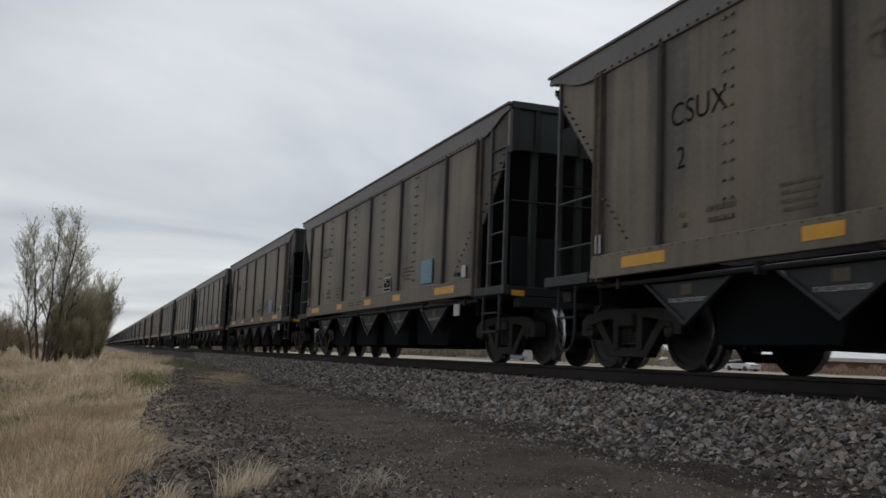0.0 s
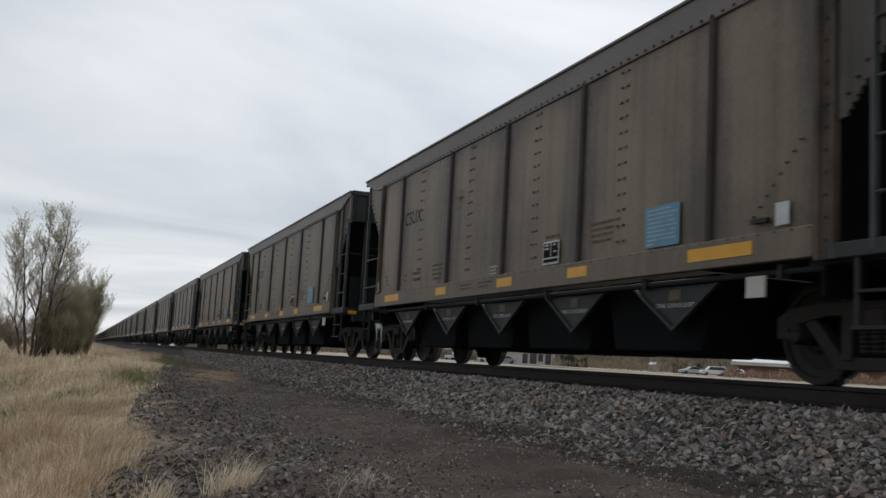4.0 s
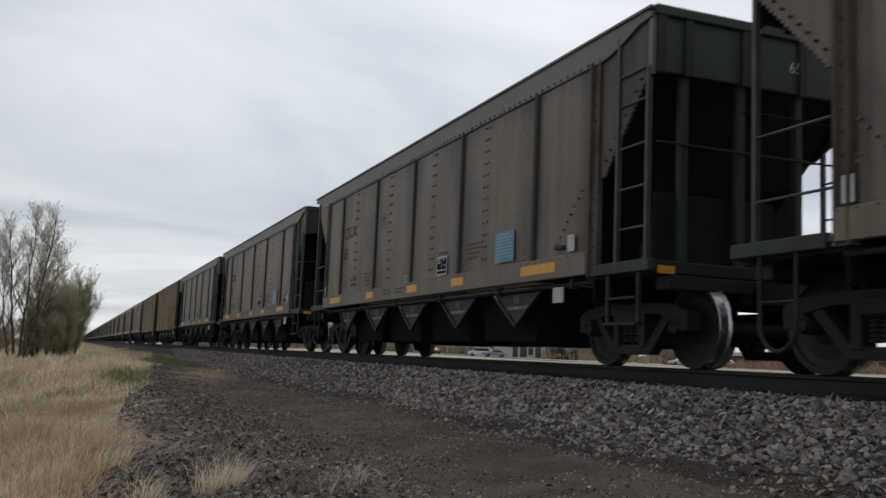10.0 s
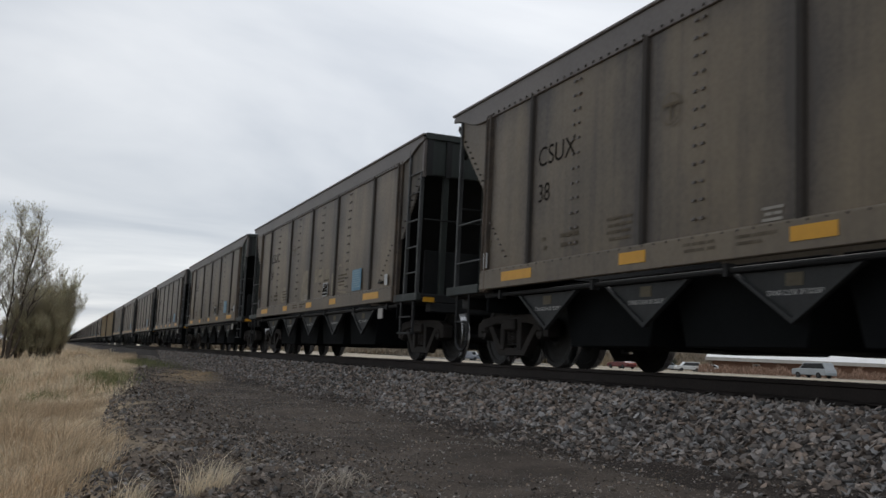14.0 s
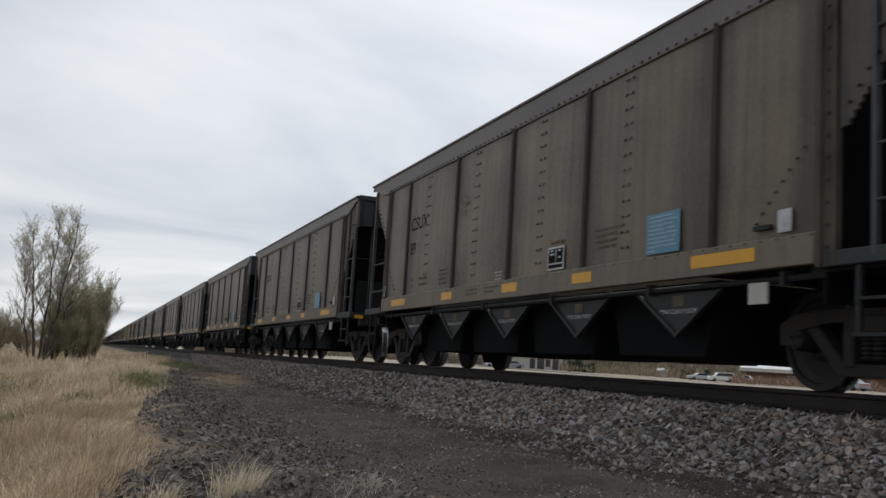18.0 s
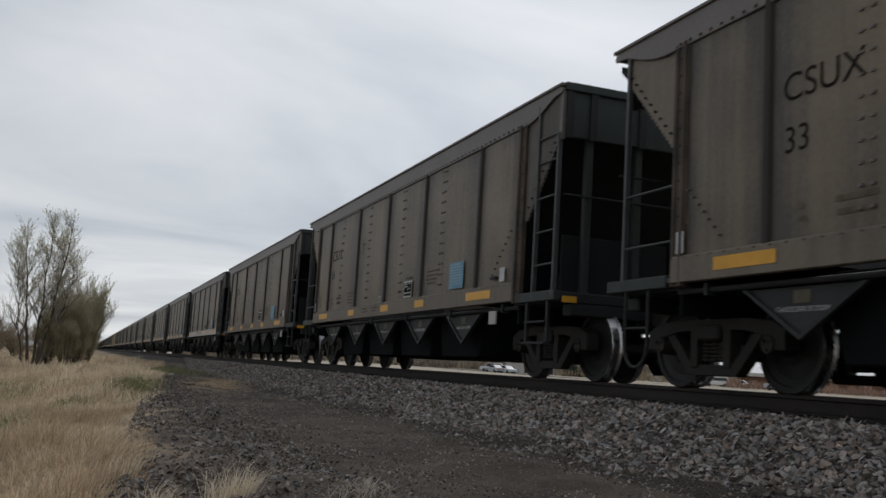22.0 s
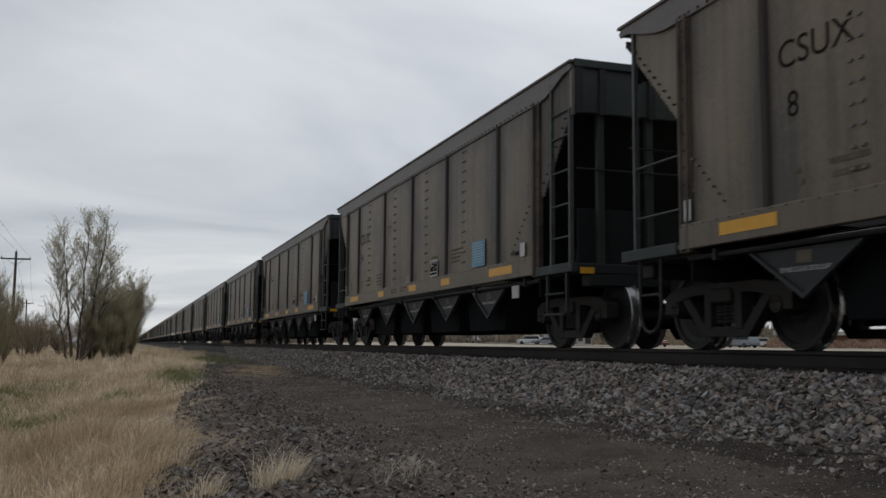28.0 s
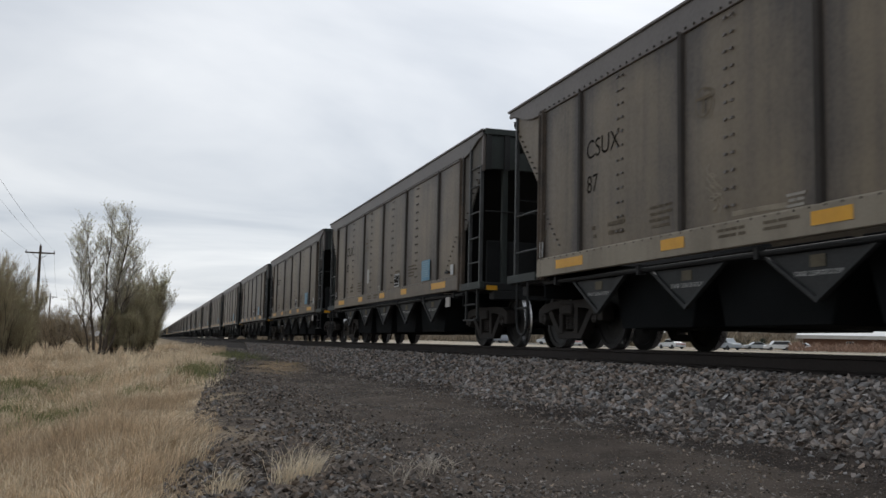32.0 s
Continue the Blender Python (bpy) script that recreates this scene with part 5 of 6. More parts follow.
def place_of(n, t=0.0):
    return TRACK_X, np.interp(t, [r[0] for r in RUN], [r[1] for r in RUN]) - n * PITCH - HALF, 0


def recolour(car, name, material, test=None):
    for o in car.children:
        if o.name.split(".")[0] == name and (test is None or test(o)):
            o.material_slots[0].link = "OBJECT"
            o.material_slots[0].material = material


def white_number(text, made={}):
    if text not in made:
        made[text] = lettering(text.strip(), 0.13)
        made[text].materials.append(LETTERGREY)
    return made[text]


def blotch(car, y, z, ry, rz, seed, material, name="paint_stain", label="pale worn patch in the paint"):
    """A worn or washed patch with a ragged outline, a hair above the side."""
    n = 40
    pts = []
    for i in range(n):
        a = 2 * math.pi * i / n
        k = 1 + 0.22 * noise.noise(Vector((2.2 * math.cos(a), 2.2 * math.sin(a), seed))) + 0.12 * noise.noise(Vector((8 * math.cos(a), 8 * math.sin(a), seed)))
        c, s = math.cos(a), math.sin(a)
        pts.append((y + ry * k * abs(c) ** 0.4 * (1 if c > 0 else -1), z + rz * k * abs(s) ** 0.4 * (1 if s > 0 else -1)))
    sh = Shape()
    v = [(skin(y, z), y, z)]
    for k in (0.35, 0.7, 1.0):
        for a, b in pts:
            p, q = y + (a - y) * k, z + (b - z) * k
            v.append((skin(p, q), p, q))
    f = [(0, 1 + i, 1 + (i + 1) % n) for i in range(n)]
    for r in (0, 1):
        f += [(1 + r * n + i, 1 + (r + 1) * n + i, 1 + (r + 1) * n + (i + 1) % n, 1 + r * n + (i + 1) % n) for i in range(n)]
    return part(name, sh.add(v, f).mesh(name, material), car, label)


def scrawl(car, strokes, width, material):
    """Chalk lines drawn on the side by hand."""
    sh = Shape()
    for st in strokes:
        for (y0, z0), (y1, z1) in zip(st, st[1:]):
            d = Vector((y1 - y0, z1 - z0)).normalized() * width / 2
            quad = [(y0 - d.y, z0 + d.x), (y0 + d.y, z0 - d.x), (y1 + d.y, z1 - d.x), (y1 - d.y, z1 + d.x)]
            sh.add([(skin(p, q) - 0.001, p, q) for p, q in quad], [(0, 1, 2, 3)])
    part("chalk_scrawl", sh.mesh("chalk_scrawl", material), car, "faint chalk lines on the side", kind="stuff")


def weather(n, car):
    """What sets single cars apart: washed patches, chalk, scuffs."""
    if n == 11:
        for y, z, a, b in ((0.44, 1.88, 0.24, 0.15), (0.48, 1.54, 0.34, 0.24), (-0.86, 1.84, 0.40, 0.16), (-1.62, 1.72, 0.14, 0.22), (-2.05, 1.58, 0.10, 0.24), (2.85, 1.56, 0.3, 0.2), (-2.85, 1.5, 0.35, 0.08)):
            blotch(car, y, z, a, b, n + y, CHALK)
        ring = [(-3.25 - 0.24 * math.cos(a / 3), 1.84 + 0.14 * math.sin(a / 3)) for a in range(2, 14)]
        scrawl(car, [[(-2.43, 1.86), (-2.58, 1.97), (-2.75, 1.92)], ring, [(-2.45, 1.40), (-3.15, 1.34)]], 0.04, CHALK)
    if n == 9:
        bow = [(-5.28 - 0.10 * math.sin(a / 2), 1.60 + 0.16 * math.cos(a / 2)) for a in range(0, 13)]
        scrawl(car, [[(-5.0, 1.72), (-4.98, 1.45), (-5.05, 1.40)], bow, [(-5.42, 1.76), (-5.40, 1.46), (-5.66, 1.50)], [(-6.0, 1.68), (-6.16, 1.74)]], 0.022, CHALK)
        scrawl(car, [[(-2.56, 1.48), (-2.62, 1.78), (-2.85, 1.80), (-2.9, 1.50), (-3.16, 1.56)], [(-0.5, 1.5), (-0.7, 1.78), (-0.85, 1.52), (-1.2, 1.5)]], 0.028, CHALK)
    if n == 26:
        blotch(car, 1.6, 1.76, 0.15, 0.19, 3.3, CHALKWHITE, label="white paint splash")
    if n == 20:
        scrawl(car, [[(-2.7, 1.62), (-3.4, 1.70), (-4.6, 1.86)], [(-5.1, 1.80), (-5.6, 1.84), (-6.1, 1.92)], [(-2.9, 1.50), (-4.5, 1.62)], [(-5.0, 1.46), (-5.35, 1.47)]], 0.028, CHALK)
        blotch(car, -5.52, 1.52, 0.10, 0.05, 2.2, CHALK)
    if n == 27:
        loops = [[(1.68 - 0.012 * i + 0.07 * math.sin(i * 1.3 + k), 1.90 - 0.018 * i - 0.12 * k + 0.05 * math.cos(i * 1.1)) for i in range(14)] for k in range(3)]
        scrawl(car, loops, 0.014, CHALK)
        scrawl(car, [[(1.3, 1.375), (0.9, 1.37), (0.45, 1.355)]], 0.05, CHALK)
    if n == 1:
        blotch(car, -5.42, 1.70, 0.17, 0.15, 5.2, CHALKWHITE, label="white paint splash")


def build_train():
    first = dark_hopper()
    tan = tan_hopper()
    far = far_hopper()
    mark = lettering("CSUX", 0.25)
    mark.transform(Matrix.Diagonal((1, 1.05, 1, 1)))
    mark.materials.append(INK)
    mark_at = on_side(mark, 4.60, 2.52)
    numbers = {}
    for n in range(-48, 29):
        x, y, z = place_of(n)
        src = tan if n in (4, 5) else first if n >= -6 else far
        if src is first and n == -6 or src is tan and n == 4 or src is far and n == -48:
            car = src
            car.location = (x, y, z)
        else:
            car = copy_thing(src, pose(x, y, z))
        TRAIN[n] = car
    for n, car in TRAIN.items():
        if n in (4, 5):
            board = [o for o in car.children if o.name.startswith("number_board")][0]
            letters("reporting_mark", "CSUX", 0.22, INK, board, 4.42, 1.94, -SIDE + 0.016, 0.74)
            letters("car_number", "254" if n == 4 else "261", 0.22, INK, board, 4.33, 1.62, -SIDE + 0.016, 0.52)
            s = -1 if n == 4 else 1
            for o in car.children if n == 5 else ():
                if o.name.startswith("reflector"):
                    k = round(o.data.vertices[0].co.y)
                    o.location = {2: (0.08, 0.245, 0), 0: (0.08, 0.875, 0), -2: (0.08, 2.065, 0), -5: (0.08, 1.965, 0)}.get(k, (0, 0, 0))
            recolour(car, "end_sheet", RED, lambda o: o.data.vertices[0].co.y * s > 0)
            recolour(car, "bay_sheet", RED, lambda o: o.data.vertices[0].co.y * s > 0)
        elif n >= -6:
            part("reporting_mark", mark, car, "", mark_at)
            text = NUMBERS.get(n, "")
            if text:
                if text not in numbers:
                    m = lettering(text, 0.235)
                    m.materials.append(INK)
                    on_side(m, 4.58, 2.06)
                    numbers[text] = m
                part("car_number", numbers[text], car, "", (0, 4.58, 2.06))
                o = part("end_number", white_number(text), car, "white stencilled number", (0.22, -HALF - 0.006, 3.38))
                o.rotation_euler = (0, 0, radians(90))
            if n == 20:
                ladder(car, 7.05, 6.66, 1.05, (3.74, 3.1), [1.46, 1.90, 2.36], -SIDE - 0.03, "grey steel ladder at the end of the car")
            if n in (6, 7, 10, 16, 20, 21):
                recolour(car, "bay_sheet", GREEN)
            if n == 24:
                recolour(car, "bay_sheet", GREEN, lambda o: o.data.vertices[0].co.y < 0)
            sit = random.Random(700 + n)
            for o in car.children:
                if o.name.startswith("blue_sign"):
                    o.location = (0, {8: 0.04, 10: 0.02, 16: -0.14, 19: -0.04, 20: -0.10, 25: -0.16}.get(n, sit.uniform(-0.06, 0.06)), {25: 0.03}.get(n, sit.uniform(-0.02, 0.02)))
            weather(n, car)
            if n in (16, 27):
                recolour(car, "side_sill", WHITESILL if n == 16 else CREAMSILL)
            if n == 16:
                tagged(car, "dark brown hopper car with white sill and yellow reflectors, on rails")
            if n == 27:
                tagged(car, "brown hopper car with dusty cream sill and yellow reflectors, on rails")


build_train()


# ---- plants ----
def blades(name, label, xs, ys, height, width, material, seed, lean=0.5, drift=(0.12, 0.05), out_=None):
    """Grass as many thin bent blades."""
    rng = np.random.default_rng(seed)
    n = len(xs)
    z = ground_height(xs, ys)
    h = height * rng.uniform(0.55, 1.25, n)
    a = rng.uniform(0, 2 * math.pi, n)
    b = rng.normal(0, lean, (n, 2)) * h[:, None] + np.array(drift) * h[:, None]
    if out_ is not None:
        b = b + out_ * h[:, None]
    wx, wy = np.cos(a) * width / 2, np.sin(a) * width / 2
    p0 = np.stack([xs - wx, ys - wy, z - 0.03], 1)
    p1 = np.stack([xs + wx, ys + wy, z - 0.03], 1)
    p2 = np.stack([xs + wx * 0.8 + b[:, 0] * 0.35, ys + wy * 0.8 + b[:, 1] * 0.35, z + h * 0.6], 1)
    p3 = np.stack([xs - wx * 0.8 + b[:, 0] * 0.35, ys - wy * 0.8 + b[:, 1] * 0.35, z + h * 0.6], 1)
    p4 = np.stack([xs + b[:, 0], ys + b[:, 1], z + h * rng.uniform(0.8, 1.0, n)], 1)
    v = np.stack([p0, p1, p2, p3, p4], 1).reshape(-1, 3)
    k = np.arange(n)[:, None] * 5
    f = np.concatenate([k + np.array([[0, 1, 2]]), k + np.array([[0, 2, 3]]), k + np.array([[3, 2, 4]])])
    return tagged(new(name, raw_mesh(name, v, f, material)), label, "grass", kind="stuff")


def twig_mesh(name, twigs, material, thick=1.0):
    v, f = [], []
    for p, q, r0, r1 in twigs:
        d = q - p
        s = d.cross(Vector((0.3, 1, 0.2))).normalized()
        t = d.cross(s).normalized()
        k = len(v)
        for a, r in ((p, r0 * thick), (q, r1 * thick)):
            v += [a + s * r, a - s * r * 0.5 + t * r * 0.87, a - s * r * 0.5 - t * r * 0.87]
        f += [(k, k + 1, k + 4), (k, k + 4, k + 3), (k + 1, k + 2, k + 5), (k + 1, k + 5, k + 4), (k + 2, k, k + 3), (k + 2, k + 3, k + 5)]
    return raw_mesh(name, [tuple(p) for p in v], f, material)


def build_grass():
    rng = np.random.default_rng(11)

    green = ((0.66, 15.6, 0.20, 1.1, 900, 0.15), (-0.84, 10.5, 0.22, 0.6, 1100, 0.13), (-1.86, 14.7, 0.35, 1.1, 1800, 0.15), (-1.75, 20.7, 0.7, 2.2, 1500, 0.2), (-2.9, 19.5, 0.6, 2.0, 1500, 0.18), (2.25, 35.0, 0.7, 4.0, 2200, 0.18), (-0.2, 13.0, 0.2, 0.5, 300, 0.12))

    def tone(xs, ys, seed):
        return np.array([noise.noise(Vector((x * 0.8, y * 0.55, seed))) + 0.5 * noise.noise(Vector((x * 2.6, y * 1.9, seed))) for x, y in zip(xs, ys)])

    def tussocks(n, per, y0, y1, power, wide, size, height, width, seed):
        """Clumps of grass: each leans outward from its own middle, tall in some places and matted in others."""
        ys = y0 + (y1 - y0) * rng.uniform(0, 1, n) ** power
        left = -0.16 * np.abs(ys) - 1.0 - wide
        xs = left + (lane_edge(ys) + rng.normal(-0.02, 0.14, n) - left) * rng.uniform(0, 1, n) ** 0.8
        tall = np.clip(0.55 + 0.9 * tone(xs * 0.7, ys * 0.7, seed), 0.22, 1.3) * rng.uniform(0.6, 1.25, n)
        tall = tall * np.clip((lane_edge(ys) + 0.2 - xs) / (0.3 + 0.02 * ys), np.where(ys > 13, 0.6, 0.3), 1.0)
        hue = tone(xs, ys, seed + 4.0) + rng.normal(0, 0.16, n)
        inside = np.zeros(n)
        for cx, cy, sx, sy, _, _ in green:
            inside = np.maximum(inside, np.exp(-((xs - cx) / (1.5 * sx)) ** 2 - ((ys - cy) / (1.5 * sy)) ** 2))
        keep = rng.uniform(0, 1, n) > inside * 1.1
        xs, ys, tall, hue = xs[keep], ys[keep], tall[keep], hue[keep]
        comb = rng.normal(0, 0.35, (len(xs), 2)) + (0.15, 0.05)
        k = np.repeat(np.arange(len(xs)), per)
        off_ = rng.normal(0, 1, (len(k), 2))
        bx, by = xs[k] + off_[:, 0] * size, ys[k] + off_[:, 1] * size
        ok = bx < lane_edge(by) + 0.12
        k, off_, bx, by = k[ok], off_[ok], bx[ok], by[ok]
        h = height * tall[k] * np.exp(-0.18 * (off_ ** 2).sum(1))
        lean = off_ * 0.38 + comb[k]
        kinds = (("dry_grass", "tangled straw-coloured dry grass on the bank", DRYGRASS, (hue[k] < 0.18) & (hue[k] > -0.16)),
                 ("brown_grass", "matted weathered brown grass on the bank", BROWNGRASS, hue[k] >= 0.18),
                 ("bleached_grass", "bleached pale grass on the bank", PALEGRASS, hue[k] <= -0.16))
        for i, (name, label, mt, m) in enumerate(kinds):
            blades(name, label, bx[m], by[m], h[m], width, mt, seed * 10 + i, 0.45, (0, 0), lean[m])

    tussocks(2100, 34, 3.1, 14, 1.25, 0.4, 0.075, 0.27, 0.0042, 1)
    tussocks(900, 22, -6, 3.3, 1.0, 2.0, 0.08, 0.25, 0.006, 4)
    tussocks(2600, 28, 13, 36, 1.1, 0.8, 0.13, 0.40, 0.008, 2)
    tussocks(2300, 20, 34, 110, 1.25, 6, 0.35, 0.55, 0.022, 3)
    # green growth in the hollow and at the lane's edge
    for cx, cy, sx, sy, n, h in green:
        gx, gy = rng.normal(cx, sx, n), rng.normal(cy, sy, n)
        blades("green_grass", "patch of short green grass", gx, gy, np.full(n, h), 0.009, GREENGRASS, int(cy * 10), 0.8)
    # dry tufts on the gravel, blown over to one side
    for cx, cy, n, h, r in ((0.55, 4.00, 120, 0.17, 0.07), (0.66, 4.16, 130, 0.16, 0.06), (0.74, 4.34, 70, 0.12, 0.05), (0.30, 3.9, 130, 0.12, 0.09), (0.22, 5.1, 110, 0.13, 0.09), (0.34, 6.4, 90, 0.13, 0.08)):
        q = np.sqrt(rng.uniform(0, 1, n)) * r
        a = rng.uniform(0, 2 * math.pi, n)
        gx, gy = cx + q * np.cos(a) * 0.7, cy + q * np.sin(a)
        o = blades("grass_tuft", "dry straw-coloured grass tuft in the gravel", gx, gy, h * rng.uniform(0.35, 1.1, n), 0.0028, PALEGRASS, int(cx * 100 + cy * 10), 0.75, (0.55, 0.35))
        tagged(o, category="grass tuft", group="dry grass tufts in the gravel", kind="thing")
    for cx, cy, n, h, seed in ((1.09, 4.02, 6, 0.13, 61), (1.25, 4.22, 9, 0.10, 62), (1.34, 4.30, 8, 0.09, 63)):
        stems = []
        w = np.random.default_rng(seed)
        z0 = float(ground_height(cx, cy))
        for _ in range(n):
            p = Vector((cx + w.normal(0, 0.035), cy + w.normal(0, 0.03), z0 - 0.01))
            q = p + Vector((w.normal(0.01, 0.03), w.normal(0, 0.03), h * w.uniform(0.5, 0.8)))
            stems.append((p, q, 0.0022, 0.0016))
            for _ in range(4):
                b = p.lerp(q, w.uniform(0.35, 1.0))
                stems.append((b, b + Vector((w.normal(0, 0.03), w.normal(0, 0.03), h * w.uniform(0.15, 0.4))), 0.0015, 0.0008))
        tagged(new("dead_weed", twig_mesh("dead_weed", stems, WEED)), "pale dead branching weed among the gravel", "weed", kind="stuff")


build_grass()


def grow(limbs, twigs, start, direction, length, radius, depth, rng, spread, upward, bare=1):
    """A limb in short bent pieces, from which thinner ones leave."""
    p, d = Vector(start), Vector(direction).normalized()
    steps = (6, 4, 3, 2)[depth]
    for i in range(steps):
        d = (d + Vector(rng.normal(0, 0.09, 3)) + Vector((0, 0, upward))).normalized()
        q = p + d * length / steps
        r0, r1 = radius * (1 - 0.7 * i / steps), radius * (1 - 0.7 * (i + 1) / steps)
        if depth < 2:
            limbs.append((p.copy(), q.copy(), r0, r1, 7 if depth == 0 else 5))
        else:
            twigs.append((p.copy(), q.copy(), max(r0, 0.007), max(r1, 0.004)))
        if depth < 3 and (depth > 0 or i >= bare):
            for _ in range(int(rng.integers(1, 4)) if depth else int(rng.integers(1, 4))):
                a = rng.uniform(0, 2 * math.pi)
                out_ = Vector((math.cos(a), math.sin(a), 0.1))
                nd = (d * (1.0 - spread) + out_ * spread * rng.uniform(0.5, 1.3)).normalized()
                grow(limbs, twigs, q, nd, length * rng.uniform(0.30, 0.48) * (1.15 if depth else 0.9), r1 * 0.55, depth + 1, rng, spread, upward, bare)
        p = q


def leaf_mesh(name, twigs, rng, per, size, material):
    n = len(twigs) * per
    a = np.array([(*t[0], *t[1]) for t in twigs]).repeat(per, 0)
    u = rng.uniform(0.2, 1.05, (n, 1))
    c = a[:, :3] * (1 - u) + a[:, 3:] * u + rng.normal(0, 0.03, (n, 3))
    e1, e2 = rng.normal(0, 1, (n, 3)), rng.normal(0, 1, (n, 3))
    e1 /= np.linalg.norm(e1, axis=1)[:, None]
    e2 /= np.linalg.norm(e2, axis=1)[:, None]
    s = size * rng.uniform(0.6, 1.4, (n, 1))
    v = np.stack([c - e1 * s, c + e2 * s * 0.5, c + e1 * s, c - e2 * s * 0.5], 1).reshape(-1, 3)
    return raw_mesh(name, v, np.arange(4 * n).reshape(-1, 4), material)


def tree(name, label, at, stems, height, radius, seed, spread=0.42, upward=0.06, leaves=3, leaf=0.035, lean=0.25, twig=1.0, bark=None, bare=1):
    rng = np.random.default_rng(seed)
    x, y = at
    ob = thing(name, label, "shrub" if "bush" in name else "tree", "trees and bushes by the track", at=(x, y, float(ground_height(x, y)) - 0.05))
    limbs, twigs = [], []
    for i in range(stems):
        a = 2 * math.pi * (i + rng.uniform(-0.3, 0.3)) / stems
        d = Vector((lean * math.cos(a), lean * math.sin(a), 1))
        foot = (0.6 * lean * math.cos(a), 0.6 * lean * math.sin(a), 0)
        grow(limbs, twigs, foot, d, height * rng.uniform(0.75, 1.0), radius * rng.uniform(0.6, 1.0), 0, rng, spread, upward, bare)
    k = height / np.percentile([t[1].z for t in twigs], 99.5)
    sh = Shape()
    for p, q, r0, r1, seg in limbs:
        sh.tube(p * k, q * k, r0, r1, seg, cap=False)
    twigs = [(p * k, q * k, r0, r1) for p, q, r0, r1 in twigs]
    part("trunk", sh.mesh("trunk", BARK, smooth=True), ob)
    crown = part("crown", twig_mesh("crown", twigs, bark or TWIG, twig), ob, "fine brown twigs")
    if leaves:
        part("spring_growth", leaf_mesh("spring_growth", [t for t in twigs if t[2] < 0.02], rng, leaves, leaf, BUD), crown, "small olive spring buds", kind="stuff")
    return ob


def upright_willow():
    """The tall many-stemmed tree: steep stems, side limbs that turn upward, a haze of twigs with buds at the tips."""
    rng = np.random.default_rng(71)
    at = Vector((-2.75, 52.0, float(ground_height(-2.75, 52.0)) - 0.05))
    ob = thing("willow_tree", "tall many-stemmed willow with fine grey twigs and pale green buds", "tree", "trees and bushes by the track", at=at)
    limbs, twigs = [], []

    def rise(p, d, length, r0, steps, up, level):
        pts = [p.copy()]
        for _ in range(steps):
            d = (d + Vector(rng.normal(0, 0.10, 3)) + Vector((0, 0, up))).normalized()
            pts.append(pts[-1] + d * length / steps)
        for i, (a, b) in enumerate(zip(pts, pts[1:])):
            ra, rb = r0 * (1 - 0.75 * i / steps), r0 * (1 - 0.75 * (i + 1) / steps)
            if level == 1:
                limbs.append((a, b, ra, rb, 5))
            else:
                twigs.append((a, b, max(ra, 0.0075), max(rb, 0.0045)))
            if level < 3 and (i or level > 1):
                for _ in range(int(rng.integers(1, 3))):
                    an = rng.uniform(0, 2 * math.pi)
                    nd = ((b - a).normalized() * 0.72 + Vector((math.cos(an), math.sin(an), 0.15)) * rng.uniform(0.3, 0.62)).normalized()
                    rise(a.lerp(b, rng.uniform(0, 1)), nd, rng.uniform(0.55, 0.95) if level == 1 else rng.uniform(0.22, 0.5), max(rb * 0.5, 0.010), 3 if level == 1 else 2, 0.07, level + 1)

    # foot and top of each stem, its thickness, and where its side limbs begin
    stems = (((0.0, 0.0), (-0.72, 0.2, 6.5), 0.085, 1.9), ((0.12, 0.3), (0.45, 0.4, 7.2), 0.075, 2.0), ((0.30, 0.1), (1.38, 0.0, 7.45), 0.105, 2.0), ((-0.22, -0.2), (-1.05, -0.4, 5.3), 0.05, 1.5), ((0.22, 0.5), (0.95, 0.9, 6.5), 0.055, 2.2), ((0.42, -0.1), (1.75, 0.4, 5.4), 0.055, 2.0))
    for (fx, fy), top, r, bare in stems:
        foot, top = Vector((fx, fy, 0)), Vector(top)
        n = 12
        pts = []
        for i in range(n + 1):
            u = i / n
            w = u ** 0.75 if i < n else 1.0
            pts.append(Vector((foot.x + (top.x - foot.x) * w, foot.y + (top.y - foot.y) * w, top.z * u)) + Vector((*rng.normal(0, 0.05, 2), 0)) * (0 < i))
        for i, (a, b) in enumerate(zip(pts, pts[1:])):
            limbs.append((a, b, r * (1 - 0.88 * i / n), r * (1 - 0.88 * (i + 1) / n), 8))
            if b.z < bare:
                continue
            u = (b.z - bare) / (top.z - bare)
            for _ in range(int(rng.integers(2, 4))):
                an = rng.uniform(0, 2 * math.pi)
                nd = ((b - a).normalized() + Vector((math.cos(an), math.sin(an), 0)) * rng.uniform(0.45, 0.85)).normalized()
                rise(a.lerp(b, rng.uniform(0, 1)), nd, (1.7 - 1.1 * u) * rng.uniform(0.7, 1.1), 0.022 - 0.01 * u, 5, 0.10, 1)
    sh = Shape()
    for p, q, r0, r1, seg in limbs:
        sh.tube(p, q, r0, r1, seg, cap=False)
    part("trunk", sh.mesh("trunk", BARK, smooth=True), ob)
    crown = part("crown", twig_mesh("crown", twigs, GREYTWIG, 0.7), ob, "haze of fine grey-brown twigs")
    tips = [t for t in twigs if t[2] < 0.0095 and rng.uniform() < 0.15 + 0.16 * max(t[1].z - 2.5, 0)]
    part("spring_growth", leaf_mesh("spring_growth", tips, rng, 2, 0.042, BUD), crown, "small pale green spring buds", kind="stuff")


